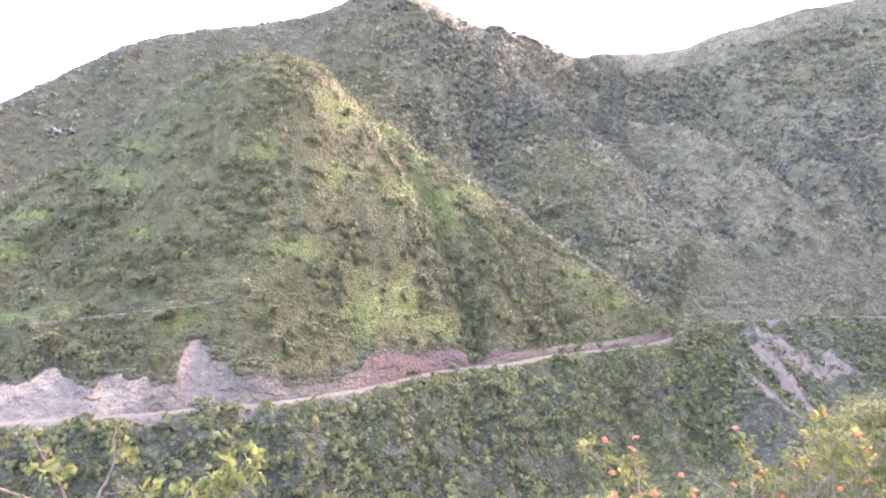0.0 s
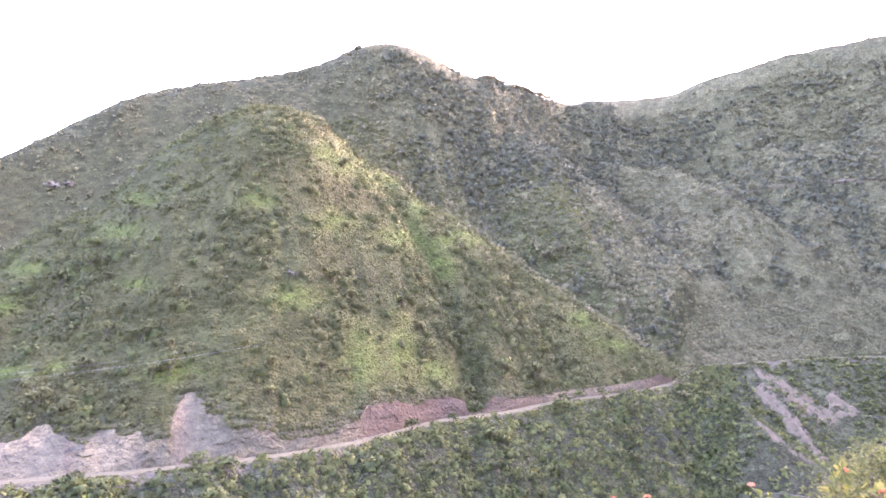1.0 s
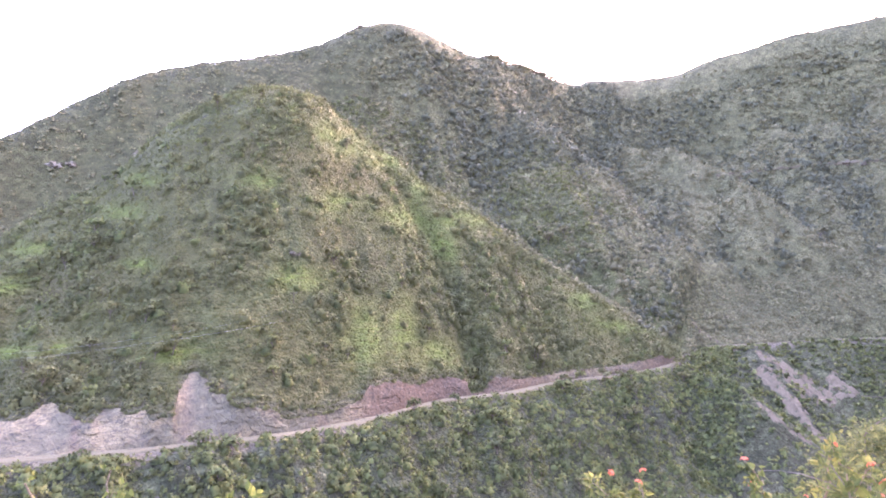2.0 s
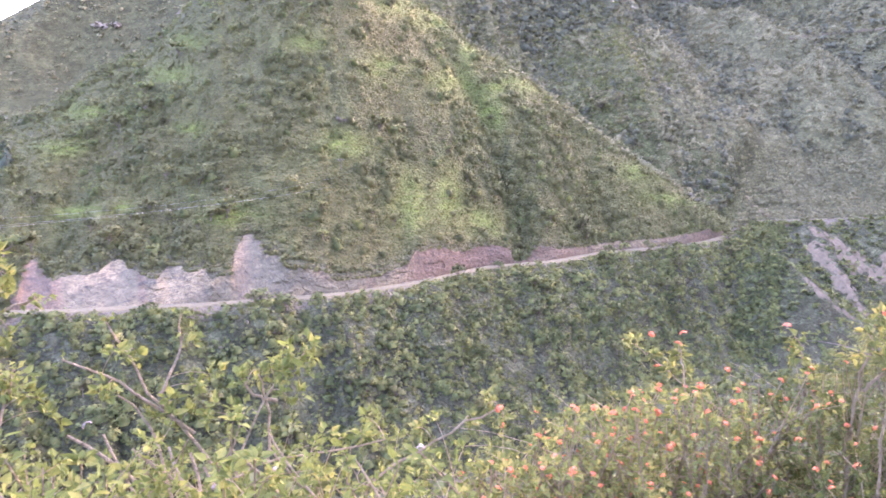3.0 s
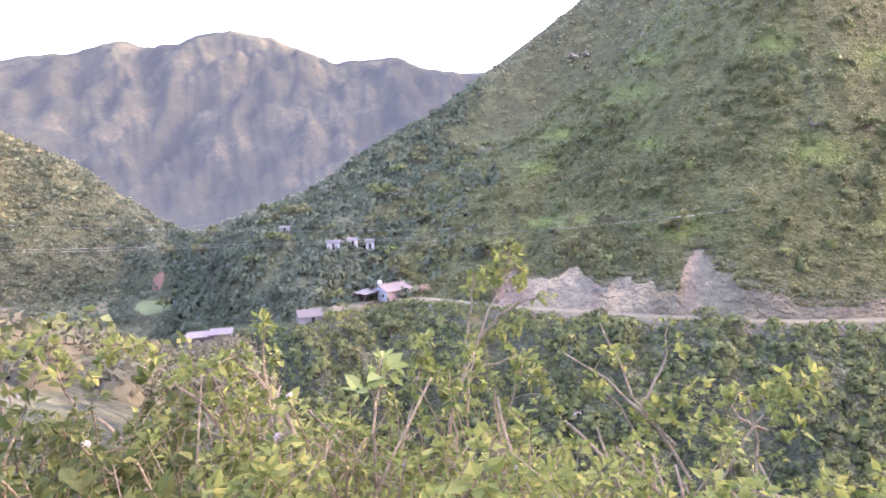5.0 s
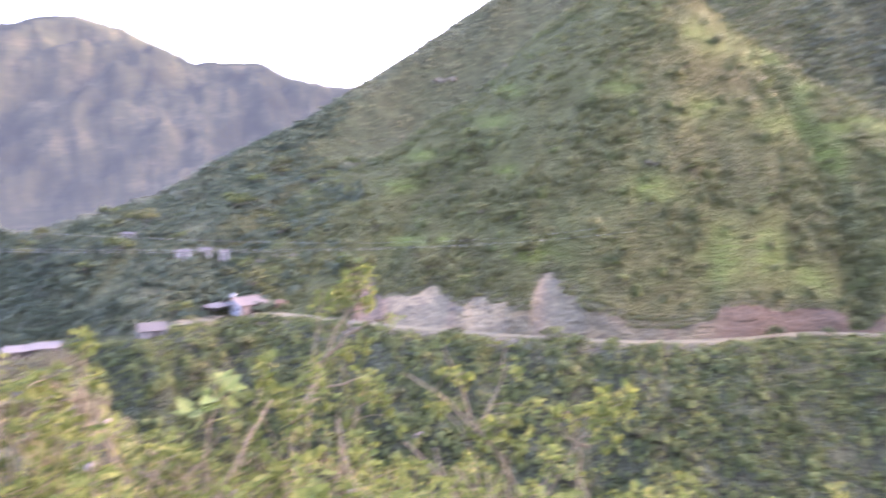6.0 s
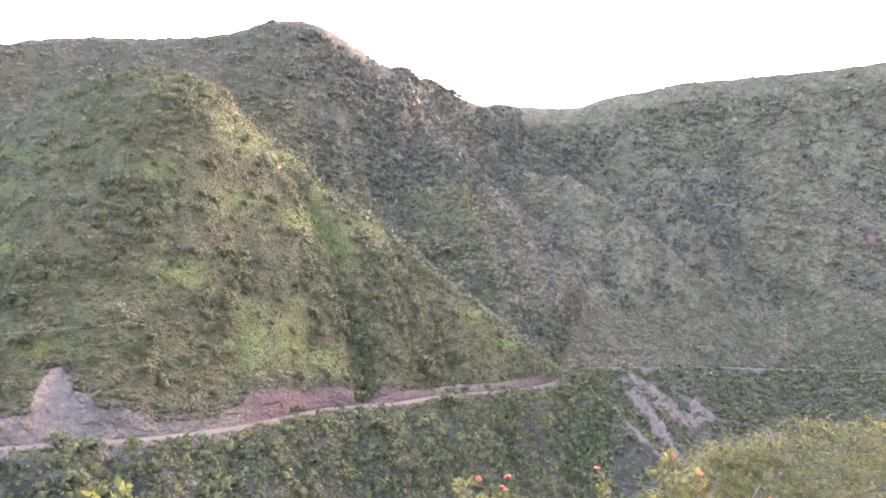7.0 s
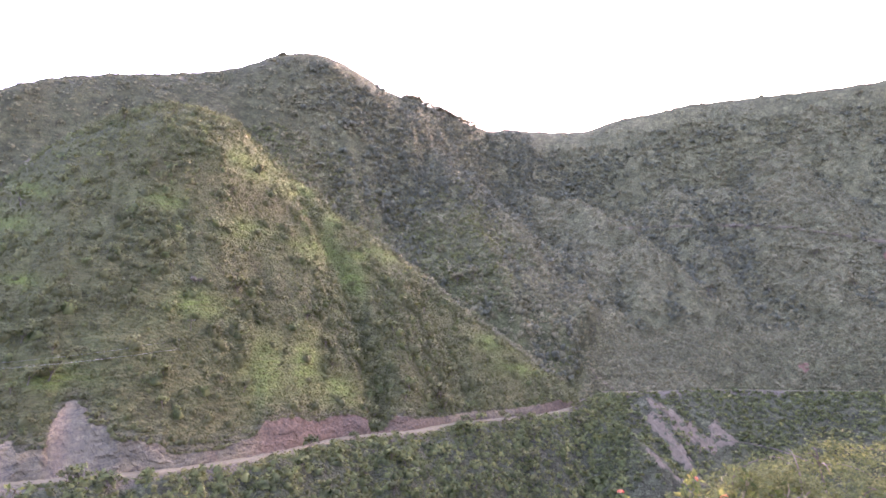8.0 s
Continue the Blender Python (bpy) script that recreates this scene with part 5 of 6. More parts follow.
def slab(name, az, d, half_a, half_d, lift, material, label, category, seed):
    """A field, yard or patch of bare soil draped over the land, with a ragged rim."""
    n, m = 9, 28
    th = np.linspace(0, 2 * np.pi, m, endpoint=False)
    rag = 1 + 0.22 * fbm(np.cos(th) * 1.5 + seed, np.sin(th) * 1.5 + seed, 3)
    f = np.linspace(0, 1, n)[:, None]
    a = az + half_a * f * np.cos(th) * rag
    r = d + half_d * f * np.sin(th) * rag
    x, y = polar(a, r)
    z = np.array([[ground(u, v) for u, v in zip(p, q)] for p, q in zip(a, r)]) + lift * (1 - f ** 4) - 0.1 * f ** 4 + 0.08 * fbm(x, y, 3)
    v = np.stack([x, y, z], -1)
    i = np.arange(n * m).reshape(n, m)
    j = np.roll(i, -1, 1)
    q = np.stack([i[:-1], i[1:], j[1:], j[:-1]], -1).reshape(-1, 4)
    return tagged(new(name, mesh_np(name, v, q, material, True)), label, category, kind="structure")


slab("crop_field", -67.0, 287, 1.7, 11, 0.5, M_FIELD, "bright green crop field on the valley floor", "field", 1)
slab("crop_field", -64.4, 243, 0.55, 3, 0.5, M_FIELD, "small bright green crop field", "field", 2)
slab("bare_yard", -72.6, 312, 1.9, 10, 0.3, M_ROAD, "pale bare earth on the valley floor", "yard", 3)
slab("bare_yard", -51.5, 163, 2.0, 4.0, 0.12, M_ROAD, "trodden earth yard below the farmhouse", "yard", 4)
slab("bare_yard", -43.6, 160, 2.0, 3.2, 0.12, M_ROAD, "trodden earth where the road meets the farm", "yard", 5)
slab("soil_heap", -44.6, 170, 0.7, 2.0, 0.9, M_REDSOIL, "heap of reddish soil beside the farmhouse", "soil heap", 6)
slab("rock_scar", -45.2, 198, 1.5, 6, 0.5, M_SCREE, "pale bare rock scar above the farmhouse", "rock scar", 10)
slab("soil_scar", 37.3, 418, 0.4, 3, 0.4, M_REDSOIL, "reddish soil scar above the far road", "soil", 7)
slab("soil_scar", 43.0, 506, 0.3, 4, 1.2, M_REDSOIL, "reddish soil scar on the far mountainside", "soil", 8)
slab("soil_scar", -66.9, 309, 0.5, 6, 0.8, M_REDSOIL, "reddish soil scar across the valley", "soil", 9)


# ---- rocks ----
def boulder_mesh(seed, flat=0.7):
    bm = bmesh.new()
    bmesh.ops.create_icosphere(bm, subdivisions=3, radius=1)
    noise.seed_set(seed + 1)
    for v in bm.verts:
        n = v.co.normalized()
        c = noise.cell(n * 1.9 + Vector((seed, 0, 0)))
        v.co = n * (0.75 + 0.35 * c + 0.25 * noise.noise(n * 3.1 + Vector((0, seed, 0))))
        v.co.z *= flat
    return from_bm(bm, "rock_outcrop", M_STONE)


ROCKS = [boulder_mesh(s) for s in range(4)]
OUTCROPS = [(14.3, 486, 4.5, 0), (14.9, 488, 6.5, 1), (15.6, 487, 4.0, 2), (18.1, 457, 3.6, 3), (18.7, 455, 2.8, 0), (32.6, 526, 4.5, 1), (33.6, 524, 4.0, 2),
            (-13.1, 192, 1.7, 3), (-12.5, 192, 1.3, 0), (-8.3, 200, 1.1, 1), (-7.9, 198, 0.8, 2), (-25.0, 362, 5.5, 0), (-24.0, 362, 6.5, 2),
            (-23.2, 364, 4.5, 3), (-31.2, 369, 4.5, 1)]
OUTCROPS += [(-30.2, 368, 3.5, 0), (-46.9, 204, 1.8, 1), (-46.1, 201, 2.4, 2), (-45.2, 196, 3.0, 0), (-44.3, 194, 2.8, 1), (-43.6, 193, 2.4, 3),
             (-4.9, 157, 0.9, 3), (-20.5, 138.5, 0.9, 1), (-19.6, 136, 0.7, 2), (-21.4, 133, 0.8, 3), (-16.5, 128, 1.0, 0), (-3.5, 168, 0.7, 2),
             (-23.5, 131, 0.7, 2), (28.6, 262, 1.3, 1), (29.6, 258, 1.6, 0), (30.2, 263, 1.2, 3)]
for az, d, size, k in OUTCROPS:
    p = spot(az, d, -0.15 * size)
    ob = new("rock_outcrop", ROCKS[k])
    ob.matrix_basis = pose(p.x, p.y, p.z, 8 * k, 5 * k, 40 * k + az) @ Matrix.Diagonal((size, size * 0.8, size * 0.75, 1))
    tagged(ob, "pale grey weathered rock outcrop half buried in scrub", "rock", "rock outcrops")

# blocks fallen from the rusty part of the cut onto the road's inner edge
rock_rng = np.random.default_rng(31)
for az in np.concatenate([rock_rng.uniform(-8, 2.2, 34), rock_rng.uniform(4, 19, 12), rock_rng.uniform(-38, -9, 14)]):
    size = float(rock_rng.uniform(0.22, 0.6))
    p = spot(float(az), float(curve(ROAD, np.array([az]), 1)[0]) + float(rock_rng.uniform(2.2, 3.6)), 0.1 * size)
    ob = new("fallen_rock", ROCKS[int(rock_rng.integers(4))])
    ob.matrix_basis = pose(p.x, p.y, p.z, *rock_rng.uniform(0, 90, 3)) @ Matrix.Diagonal((size, size * 0.8, size * 0.8, 1))
    tagged(ob, "broken grey-brown rock fallen beside the dirt road", "rock", "fallen rocks")


# ---- power line ----
def pole(place, top, label):
    h = thing("utility_pole", place, label, "utility pole", "power line poles")
    v, q = tube(bow((0, 0, -0.8), (0, 0, top), 0, 6), 0.14, 0.1, 8)
    part("shaft", mesh_np("shaft", v, q, M_POLE, True), h)
    part("crossarm", box("crossarm", (-0.9, -0.06, top - 0.5), (0.9, 0.06, top - 0.36), M_POLE), h)
    for x in (-0.8, 0.8, 0.0):
        part("insulator", box("insulator", (x - 0.05, -0.05, top - 0.36), (x + 0.05, 0.05, top - 0.16), M_WHITE), h, "pale ceramic insulator")
    return h


PA, PB = spot(-95, 90), spot(-13.0, 178)
pole((PA.x, PA.y, PA.z), 0.2 - PA.z, "wooden power pole with crossarm")
pole((PB.x, PB.y, PB.z), max(-3.3 - PB.z, 3.0), "wooden power pole with crossarm on the grassy hillside")
for off, za, zb, sag in ((0.0, -0.2, -3.6, 5.6), (0.8, -4.3, -6.0, 3.2), (-0.8, -4.7, -6.2, 3.3)):
    line = bow((PA.x + off * 0.9, PA.y - off * 0.3, za), (PB.x + off * 0.9, PB.y - off * 0.3, zb), -sag, 40)
    v, q = tube(line, 0.009, 0.009, 5)
    tagged(new("power_wire", mesh_np("power_wire", v, q, M_WIRE, True)), "sagging pale power wire across the valley", "wire", "power wires")


# ---- single trees on the slopes and ridges ----
def tree_parts(seed, tall, leaves, size, wide_=0.55):
    """Trunk and crown meshes of one small tree that is `tall` metres high."""
    rng = np.random.default_rng(seed)
    fork = tall * rng.uniform(0.28, 0.4)
    lean = rng.normal(0, 0.06 * tall, 2)
    tubes = [tube(bow((0, 0, -0.6), (lean[0], lean[1], fork), 0, 5, (0.04 * tall, 0, 0)), 0.035 * tall, 0.024 * tall, 5)]
    heads = []
    for k in range(6):
        th = k * 1.05 + rng.uniform(0, 0.6)
        e = np.array([lean[0] + math.cos(th) * tall * wide_ * rng.uniform(0.3, 0.8), lean[1] + math.sin(th) * tall * wide_ * rng.uniform(0.3, 0.8), tall * rng.uniform(0.6, 0.95)])
        tubes.append(tube(bow((lean[0], lean[1], fork * 0.95), e, -0.04 * tall, 4), 0.02 * tall, 0.006 * tall, 3))
        heads.append(e)
    heads = np.array(heads)
    w = rng.integers(0, len(heads), leaves)
    way = rng.normal(0, 1, (leaves, 3))
    way /= np.linalg.norm(way, axis=1, keepdims=True)
    pos = heads[w] + way * (tall * rng.uniform(0.12, 0.27, leaves))[:, None] * [1.15, 1.15, 0.75]
    quads_ = leaf_quads(rng, pos, way + [0, 0, 0.4], size)
    return joined(tubes), quads_


def tree_kind(seed, tall, leaves, size, leaf, label, group):
    (tv, tq), cv = tree_parts(seed, tall, leaves, size)
    h = thing("tree", (0, 0, -500), label, "tree", group)
    part("trunk", mesh_np("trunk", tv, tq, M_BARK, True), h)
    part("crown", mesh_np("crown", cv, np.arange(4 * len(cv)), leaf, True, soft_normals(cv, (0, 0, 0.45 * tall), 0.45, 0.3)), h)
    return h


def plant_trees():
    rng = np.random.default_rng(5)
    face = [tree_kind(100 + s, 4.6, 130, 0.38, (M_SCRUB, M_LUSH, M_OLIVE, M_SCRUB)[s], ("dark grey-green", "deep green", "olive", "grey-green")[s] + " small round tree on the hillside", "hillside trees") for s in range(4)]
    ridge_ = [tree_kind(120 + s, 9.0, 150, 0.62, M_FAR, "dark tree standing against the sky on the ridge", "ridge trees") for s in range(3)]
    slope_ = [tree_kind(140 + s, 4.2, 150, 0.33, (M_LUSH, M_SCRUB, M_LUSH)[s], "dense green tree on the slope below the road", "slope trees") for s in range(3)]
    valley = [tree_kind(160 + s, 6.5, 120, 0.55, (M_LUSH, M_SCRUB)[s], "broad green tree in the farm valley", "valley trees") for s in range(2)]
    jobs = []
    for kinds, count, az, seg, lo, hi, keep in ((face, 70, (-37, 19), (7.02, 8.0), 0.5, 1.15, lambda a, s, d, x, y, c: clump(x, y, 26, 1) ** 2), (slope_, 60, (-56, 22), (4.2, 4.97), 0.55, 1.15, None),
                                               (valley, 48, (-67, -38), (6.05, 9.3), 0.5, 1.1, lambda a, s, d, x, y, c: np.where((s < 7.06) & (a > -58), 0, 1)), (ridge_[:2], 18, (8, 46), (8.3, 9.95), 0.45, 0.8, None)):
        p = sow(rng, count * 4, az, seg, keep)[:count]
        jobs += [(kinds[rng.integers(len(kinds))], q, rng.uniform(lo, hi)) for q in p]
    r10 = int(np.searchsorted(SEG, 10.0))
    for a0, a1, n, lo, hi in ((4.0, 11.4, 50, 0.55, 1.1), (-17.6, -14.6, 6, 0.2, 0.4), (-8.2, -6.0, 6, 0.25, 0.5), (22, 45, 32, 0.35, 0.65), (-34, -19, 8, 0.2, 0.35), (13, 21, 7, 0.25, 0.45)):
        for a in np.sort(rng.uniform(a0, a1, n)):
            c = int(np.searchsorted(AZ, a))
            r = r10
            jobs.append((ridge_[rng.integers(3)], np.array([X[r, c], Y[r, c], Z[r, c]]), rng.uniform(lo, hi)))
            jobs[-1][1][2] -= 4.6 * jobs[-1][2]
    first = set()
    for kind, q, s in jobs:
        m = pose(*q, 0, 0, rng.uniform(0, 360))
        if kind.name not in first:
            first.add(kind.name)
            kind.matrix_basis = m @ Matrix.Scale(s, 4)
            continue
        ob = copy_thing(kind, m)
        ob.matrix_basis = m @ Matrix.Scale(s, 4)


plant_trees()
# thin mast on the skyline
mast_at = spot(-19.6, 452)
mast = thing("radio_mast", (mast_at.x, mast_at.y, mast_at.z), "thin metal radio mast on the summit ridge", "mast")
v, q = tube(bow((0, 0, -1), (0, 0, 22), 0, 8), 0.22, 0.1, 6)
part("shaft", mesh_np("shaft", v, q, M_WIRE, True), mast)
for z in (6, 12, 18):
    part("antenna", box("antenna", (-0.6, -0.1, z), (0.6, 0.1, z + 0.5), M_WIRE), mast)


# ---- the near bank: lantana bushes, thicket and a thorn tree ----
def mat_near_leaf(name, dark, light, yellow):
    """Thin leaf: veined, varied leaf by leaf, letting some light through."""
    k = Mat(name, 0.7, 0.12)
    r = k.island()
    c = k.ramp(r, [(0.0, dark), (0.45, light), (0.86, tuple(0.5 * (a + b) for a, b in zip(light, yellow))), (1.0, yellow)])
    c = k.mix(k.span(k.noise(90, 3), 0.35, 0.65, 0.0, 0.35), c, dark)
    k.bump(k.noise(160, 3), 0.35, 0.004)
    return k.thin(c, 0.5)


def mat_petal():
    k = Mat("lantana_petal", 0.6, 0.2)
    return k.color(k.ramp(k.island(), [(0.0, (0.46, 0.085, 0.04)), (0.4, (0.5, 0.13, 0.05)), (0.7, (0.52, 0.19, 0.05)), (1.0, (0.48, 0.14, 0.085))]))


M_LEAF = mat_near_leaf("lantana_leaf", (0.0748, 0.0932, 0.0253), (0.1467, 0.1654, 0.0413), (0.2716, 0.2389, 0.0688))
M_LEAF2 = mat_near_leaf("thicket_leaf", (0.0747, 0.0969, 0.0226), (0.1441, 0.1701, 0.0395), (0.2561, 0.2423, 0.064))
M_GOLD = mat_near_leaf("yellowing_leaf", (0.0422, 0.0575, 0.0139), (0.0731, 0.0884, 0.021), (0.1182, 0.1176, 0.0332))
M_THORN = mat_near_leaf("thorn_tree_leaf", (0.0616, 0.0744, 0.0239), (0.1186, 0.1352, 0.0393), (0.1995, 0.1916, 0.0581))
M_BROAD = mat_near_leaf("broad_leaf", (0.1195, 0.1583, 0.0428), (0.1707, 0.2137, 0.0612), (0.222, 0.2453, 0.0857))
M_TWIG = mat_earth("dry_twig", (0.1722, 0.1344, 0.0774), (0.2952, 0.2436, 0.1462), 40)
M_PETAL = mat_petal()
M_CREAM = mat_plain("cream_petal", (0.3, 0.24, 0.19), 0.6, 0.12, 60)


def blades(pos, axis, up, length, width, rng):
    """Folded, pointed leaves: two four-cornered halves each."""
    axis = axis / (np.linalg.norm(axis, axis=1, keepdims=True) + 1e-9)
    side = np.cross(axis, up)
    side /= np.linalg.norm(side, axis=1, keepdims=True) + 1e-9
    nor = np.cross(side, axis)
    L, W = length[:, None], width[:, None]
    droop = nor * (L * rng.uniform(-0.3, 0.05, (len(pos), 1)))
    tip = pos + axis * L + droop
    out = []
    for s in (-1, 1):
        a = pos + axis * L * 0.22 + s * side * W * 0.5 + nor * W * 0.16 + droop * 0.1
        b = pos + axis * L * 0.62 + s * side * W * 0.36 + nor * W * 0.12 + droop * 0.5
        quad = [pos, a, b, tip] if s > 0 else [pos, tip, b, a]
        out.append(np.stack(quad, 1))
    return np.stack(out, 1)


def folded(pos, axis, up, length, width, rng):
    """Small folded leaves: one bent four-cornered face each."""
    axis = axis / (np.linalg.norm(axis, axis=1, keepdims=True) + 1e-9)
    side = np.cross(axis, up)
    side /= np.linalg.norm(side, axis=1, keepdims=True) + 1e-9
    nor = np.cross(side, axis)
    L, W = length[:, None], width[:, None]
    mid = pos + axis * L * 0.42 + nor * W * 0.22
    tip = pos + axis * L + nor * (L * rng.uniform(-0.3, 0.05, (len(pos), 1)))
    return np.stack([pos, mid + side * W * 0.5, tip, mid - side * W * 0.5], 1)


def cluster(rng, pos, t, leaf, each):
    """Rosettes of small crinkled leaves at points with the stem's direction t."""
    pos, t = np.repeat(pos, each, 0), np.repeat(t, each, 0)
    n = len(pos)
    r = rng.normal(0, 1, (n, 3))
    r -= 0.8 * t * (r * t).sum(1, keepdims=True)
    r /= np.linalg.norm(r, axis=1, keepdims=True) + 1e-9
    axis = r + t * rng.uniform(-0.1, 0.9, (n, 1)) + [0, 0, 0.05]
    up = np.array([0, 0, 0.8]) + rng.normal(0, 0.5, (n, 3))
    ln = leaf * rng.uniform(0.4, 1.3, n)
    make = folded if leaf < 0.0235 else blades
    return make(pos + r * rng.uniform(0.002, 0.022, (n, 1)), axis, up, ln, ln * rng.uniform(0.55, 0.85, n), rng)


def leafed(rng, line, start, step, leaf, each=5):
    """Leaf clusters at the nodes of a stem, from the fraction `start` on."""
    p = np.asarray(line)
    seg = np.linalg.norm(np.diff(p, axis=0), axis=1)
    s = np.concatenate([[0], np.cumsum(seg)])
    at = np.arange(start * s[-1], s[-1], step)
    at = at + rng.uniform(-0.4, 0.4, len(at)) * step
    at = at[rng.random(len(at)) < 0.8]
    at = np.concatenate([np.clip(at, 0, s[-1]), [s[-1]] * 2])
    pos = np.stack([np.interp(at, s, p[:, i]) for i in range(3)], 1)
    t = np.stack([np.interp(at + 0.01, s, p[:, i]) - np.interp(at - 0.01, s, p[:, i]) for i in range(3)], 1)
    t /= np.linalg.norm(t, axis=1, keepdims=True) + 1e-9
    return cluster(rng, pos, t, leaf, each)


def flower_mesh(seed, material):
    """A flower head: a dome of small four-lobed florets."""
    rng = np.random.default_rng(seed)
    n = 20
    th, ph = rng.uniform(0, 2 * np.pi, n), np.arccos(rng.uniform(0.05, 1, n))
    d = np.stack([np.sin(ph) * np.cos(th), np.sin(ph) * np.sin(th), np.cos(ph)], 1)
    pos = d * [0.013, 0.013, 0.009]
    a = np.cross(d, rng.normal(0, 1, (n, 3)))
    a /= np.linalg.norm(a, axis=1, keepdims=True)
    b = np.cross(d, a)
    r = 0.0048
    outer = np.stack([pos + a * r, pos + b * r, pos - a * r, pos - b * r], 1)
    inner = outer * 0.55 + (pos - d * 0.006)[:, None] * 0.45
    quads_ = [outer] + [np.stack([outer[:, k], outer[:, (k + 1) % 4], inner[:, (k + 1) % 4], inner[:, k]], 1) for k in range(4)]
    v = np.concatenate(quads_).reshape(-1, 3)
    return mesh_np("flower_head", v, np.arange(len(v)).reshape(-1, 4), material)


FLOWERS = [flower_mesh(s, M_PETAL) for s in range(5)]
CREAMS = [flower_mesh(9, M_CREAM)]


def aim(az, el, d):
    """The point at a bearing, elevation and distance from the first eye."""
    a, e = radians(az), radians(el)
    return np.array([d * math.cos(e) * math.sin(a), d * math.cos(e) * math.cos(a), d * math.sin(e)])


def shrub(name, label, category, group, base, tips, leaf, leaf_mat, rng, start=0.35, step=0.045, twigs=4, thick=0.006, flowers=0, petals=FLOWERS, twig_len=0.22, bare=0):
    """A shrub: each stem a part with its side twigs, all its leaves one part, each flower head a part."""
    h = thing(name, tuple(base), label, category, group)
    leaf_list, ends = [], []
    for n_, tip in enumerate(tips):
        tip = np.asarray(tip) - base
        naked = n_ >= len(tips) - bare
        foot = rng.normal(0, 0.05, 3) * [1, 1, 0] - [0, 0, 0.05]
        line = bow(foot, tip, 0.0, 9, rng.normal(0, 0.09, 3) * [1, 1, 0.4])
        line[1:-1] += rng.normal(0, 0.008, (7, 3))
        tubes = [tube(line, thick * rng.uniform(0.8, 1.4), thick * 0.5, 5)]
        if not naked:
            leaf_list.append(leafed(rng, line, start, step, leaf, 6))
            ends.append(tip)
        for _ in range(1 if naked else twigs):
            f = rng.uniform(start * 0.8, 0.92)
            k = f * 8
            a = line[int(k)] * (1 - k % 1) + line[min(int(k) + 1, 8)] * (k % 1)
            e = a + rng.normal(0, 1, 3) * twig_len * [0.7, 0.7, 0.3] + [0, 0, twig_len * rng.uniform(0.1, 0.9)]
            e[2] = min(e[2], max(tip[2], a[2]) + 0.02)
            tw = bow(a, e, 0.02, 4)
            tubes.append(tube(tw, thick * 0.5, thick * 0.25, 3))
            if not naked:
                leaf_list.append(leafed(rng, tw, 0.3, step, leaf * 0.9, 6))
                ends.append(e)
        v, q = joined(tubes)
        part("stem", mesh_np("stem", v, q, M_TWIG, True), h)
    v = np.concatenate([l.reshape(-1, 3) for l in leaf_list])
    part("foliage", mesh_np("foliage", v, np.arange(len(v)).reshape(-1, 4), leaf_mat), h)
    if flowers:
        ends = np.array(ends)
        toward = ends[:, 2] * 1.0 - 0.6 * (np.hypot(ends[:, 0] + base[0], ends[:, 1] + base[1]) - 1.5)
        order = np.argsort(-toward + rng.normal(0, 0.12, len(ends)))[:flowers]
        for i in order:
            ob = part("flower_head", petals[int(rng.integers(len(petals)))], h, "")
            ob.matrix_basis = pose(*(ends[i] + [0, 0, 0.012]), rng.uniform(-40, 40), rng.uniform(-40, 40), rng.uniform(0, 360)) @ Matrix.Scale(rng.uniform(0.5, 0.85) * (0.75 if petals is CREAMS else 1.0), 4)
    return h


def bank(az, d):
    p = spot(az, d)
    return np.array([p.x, p.y, p.z])


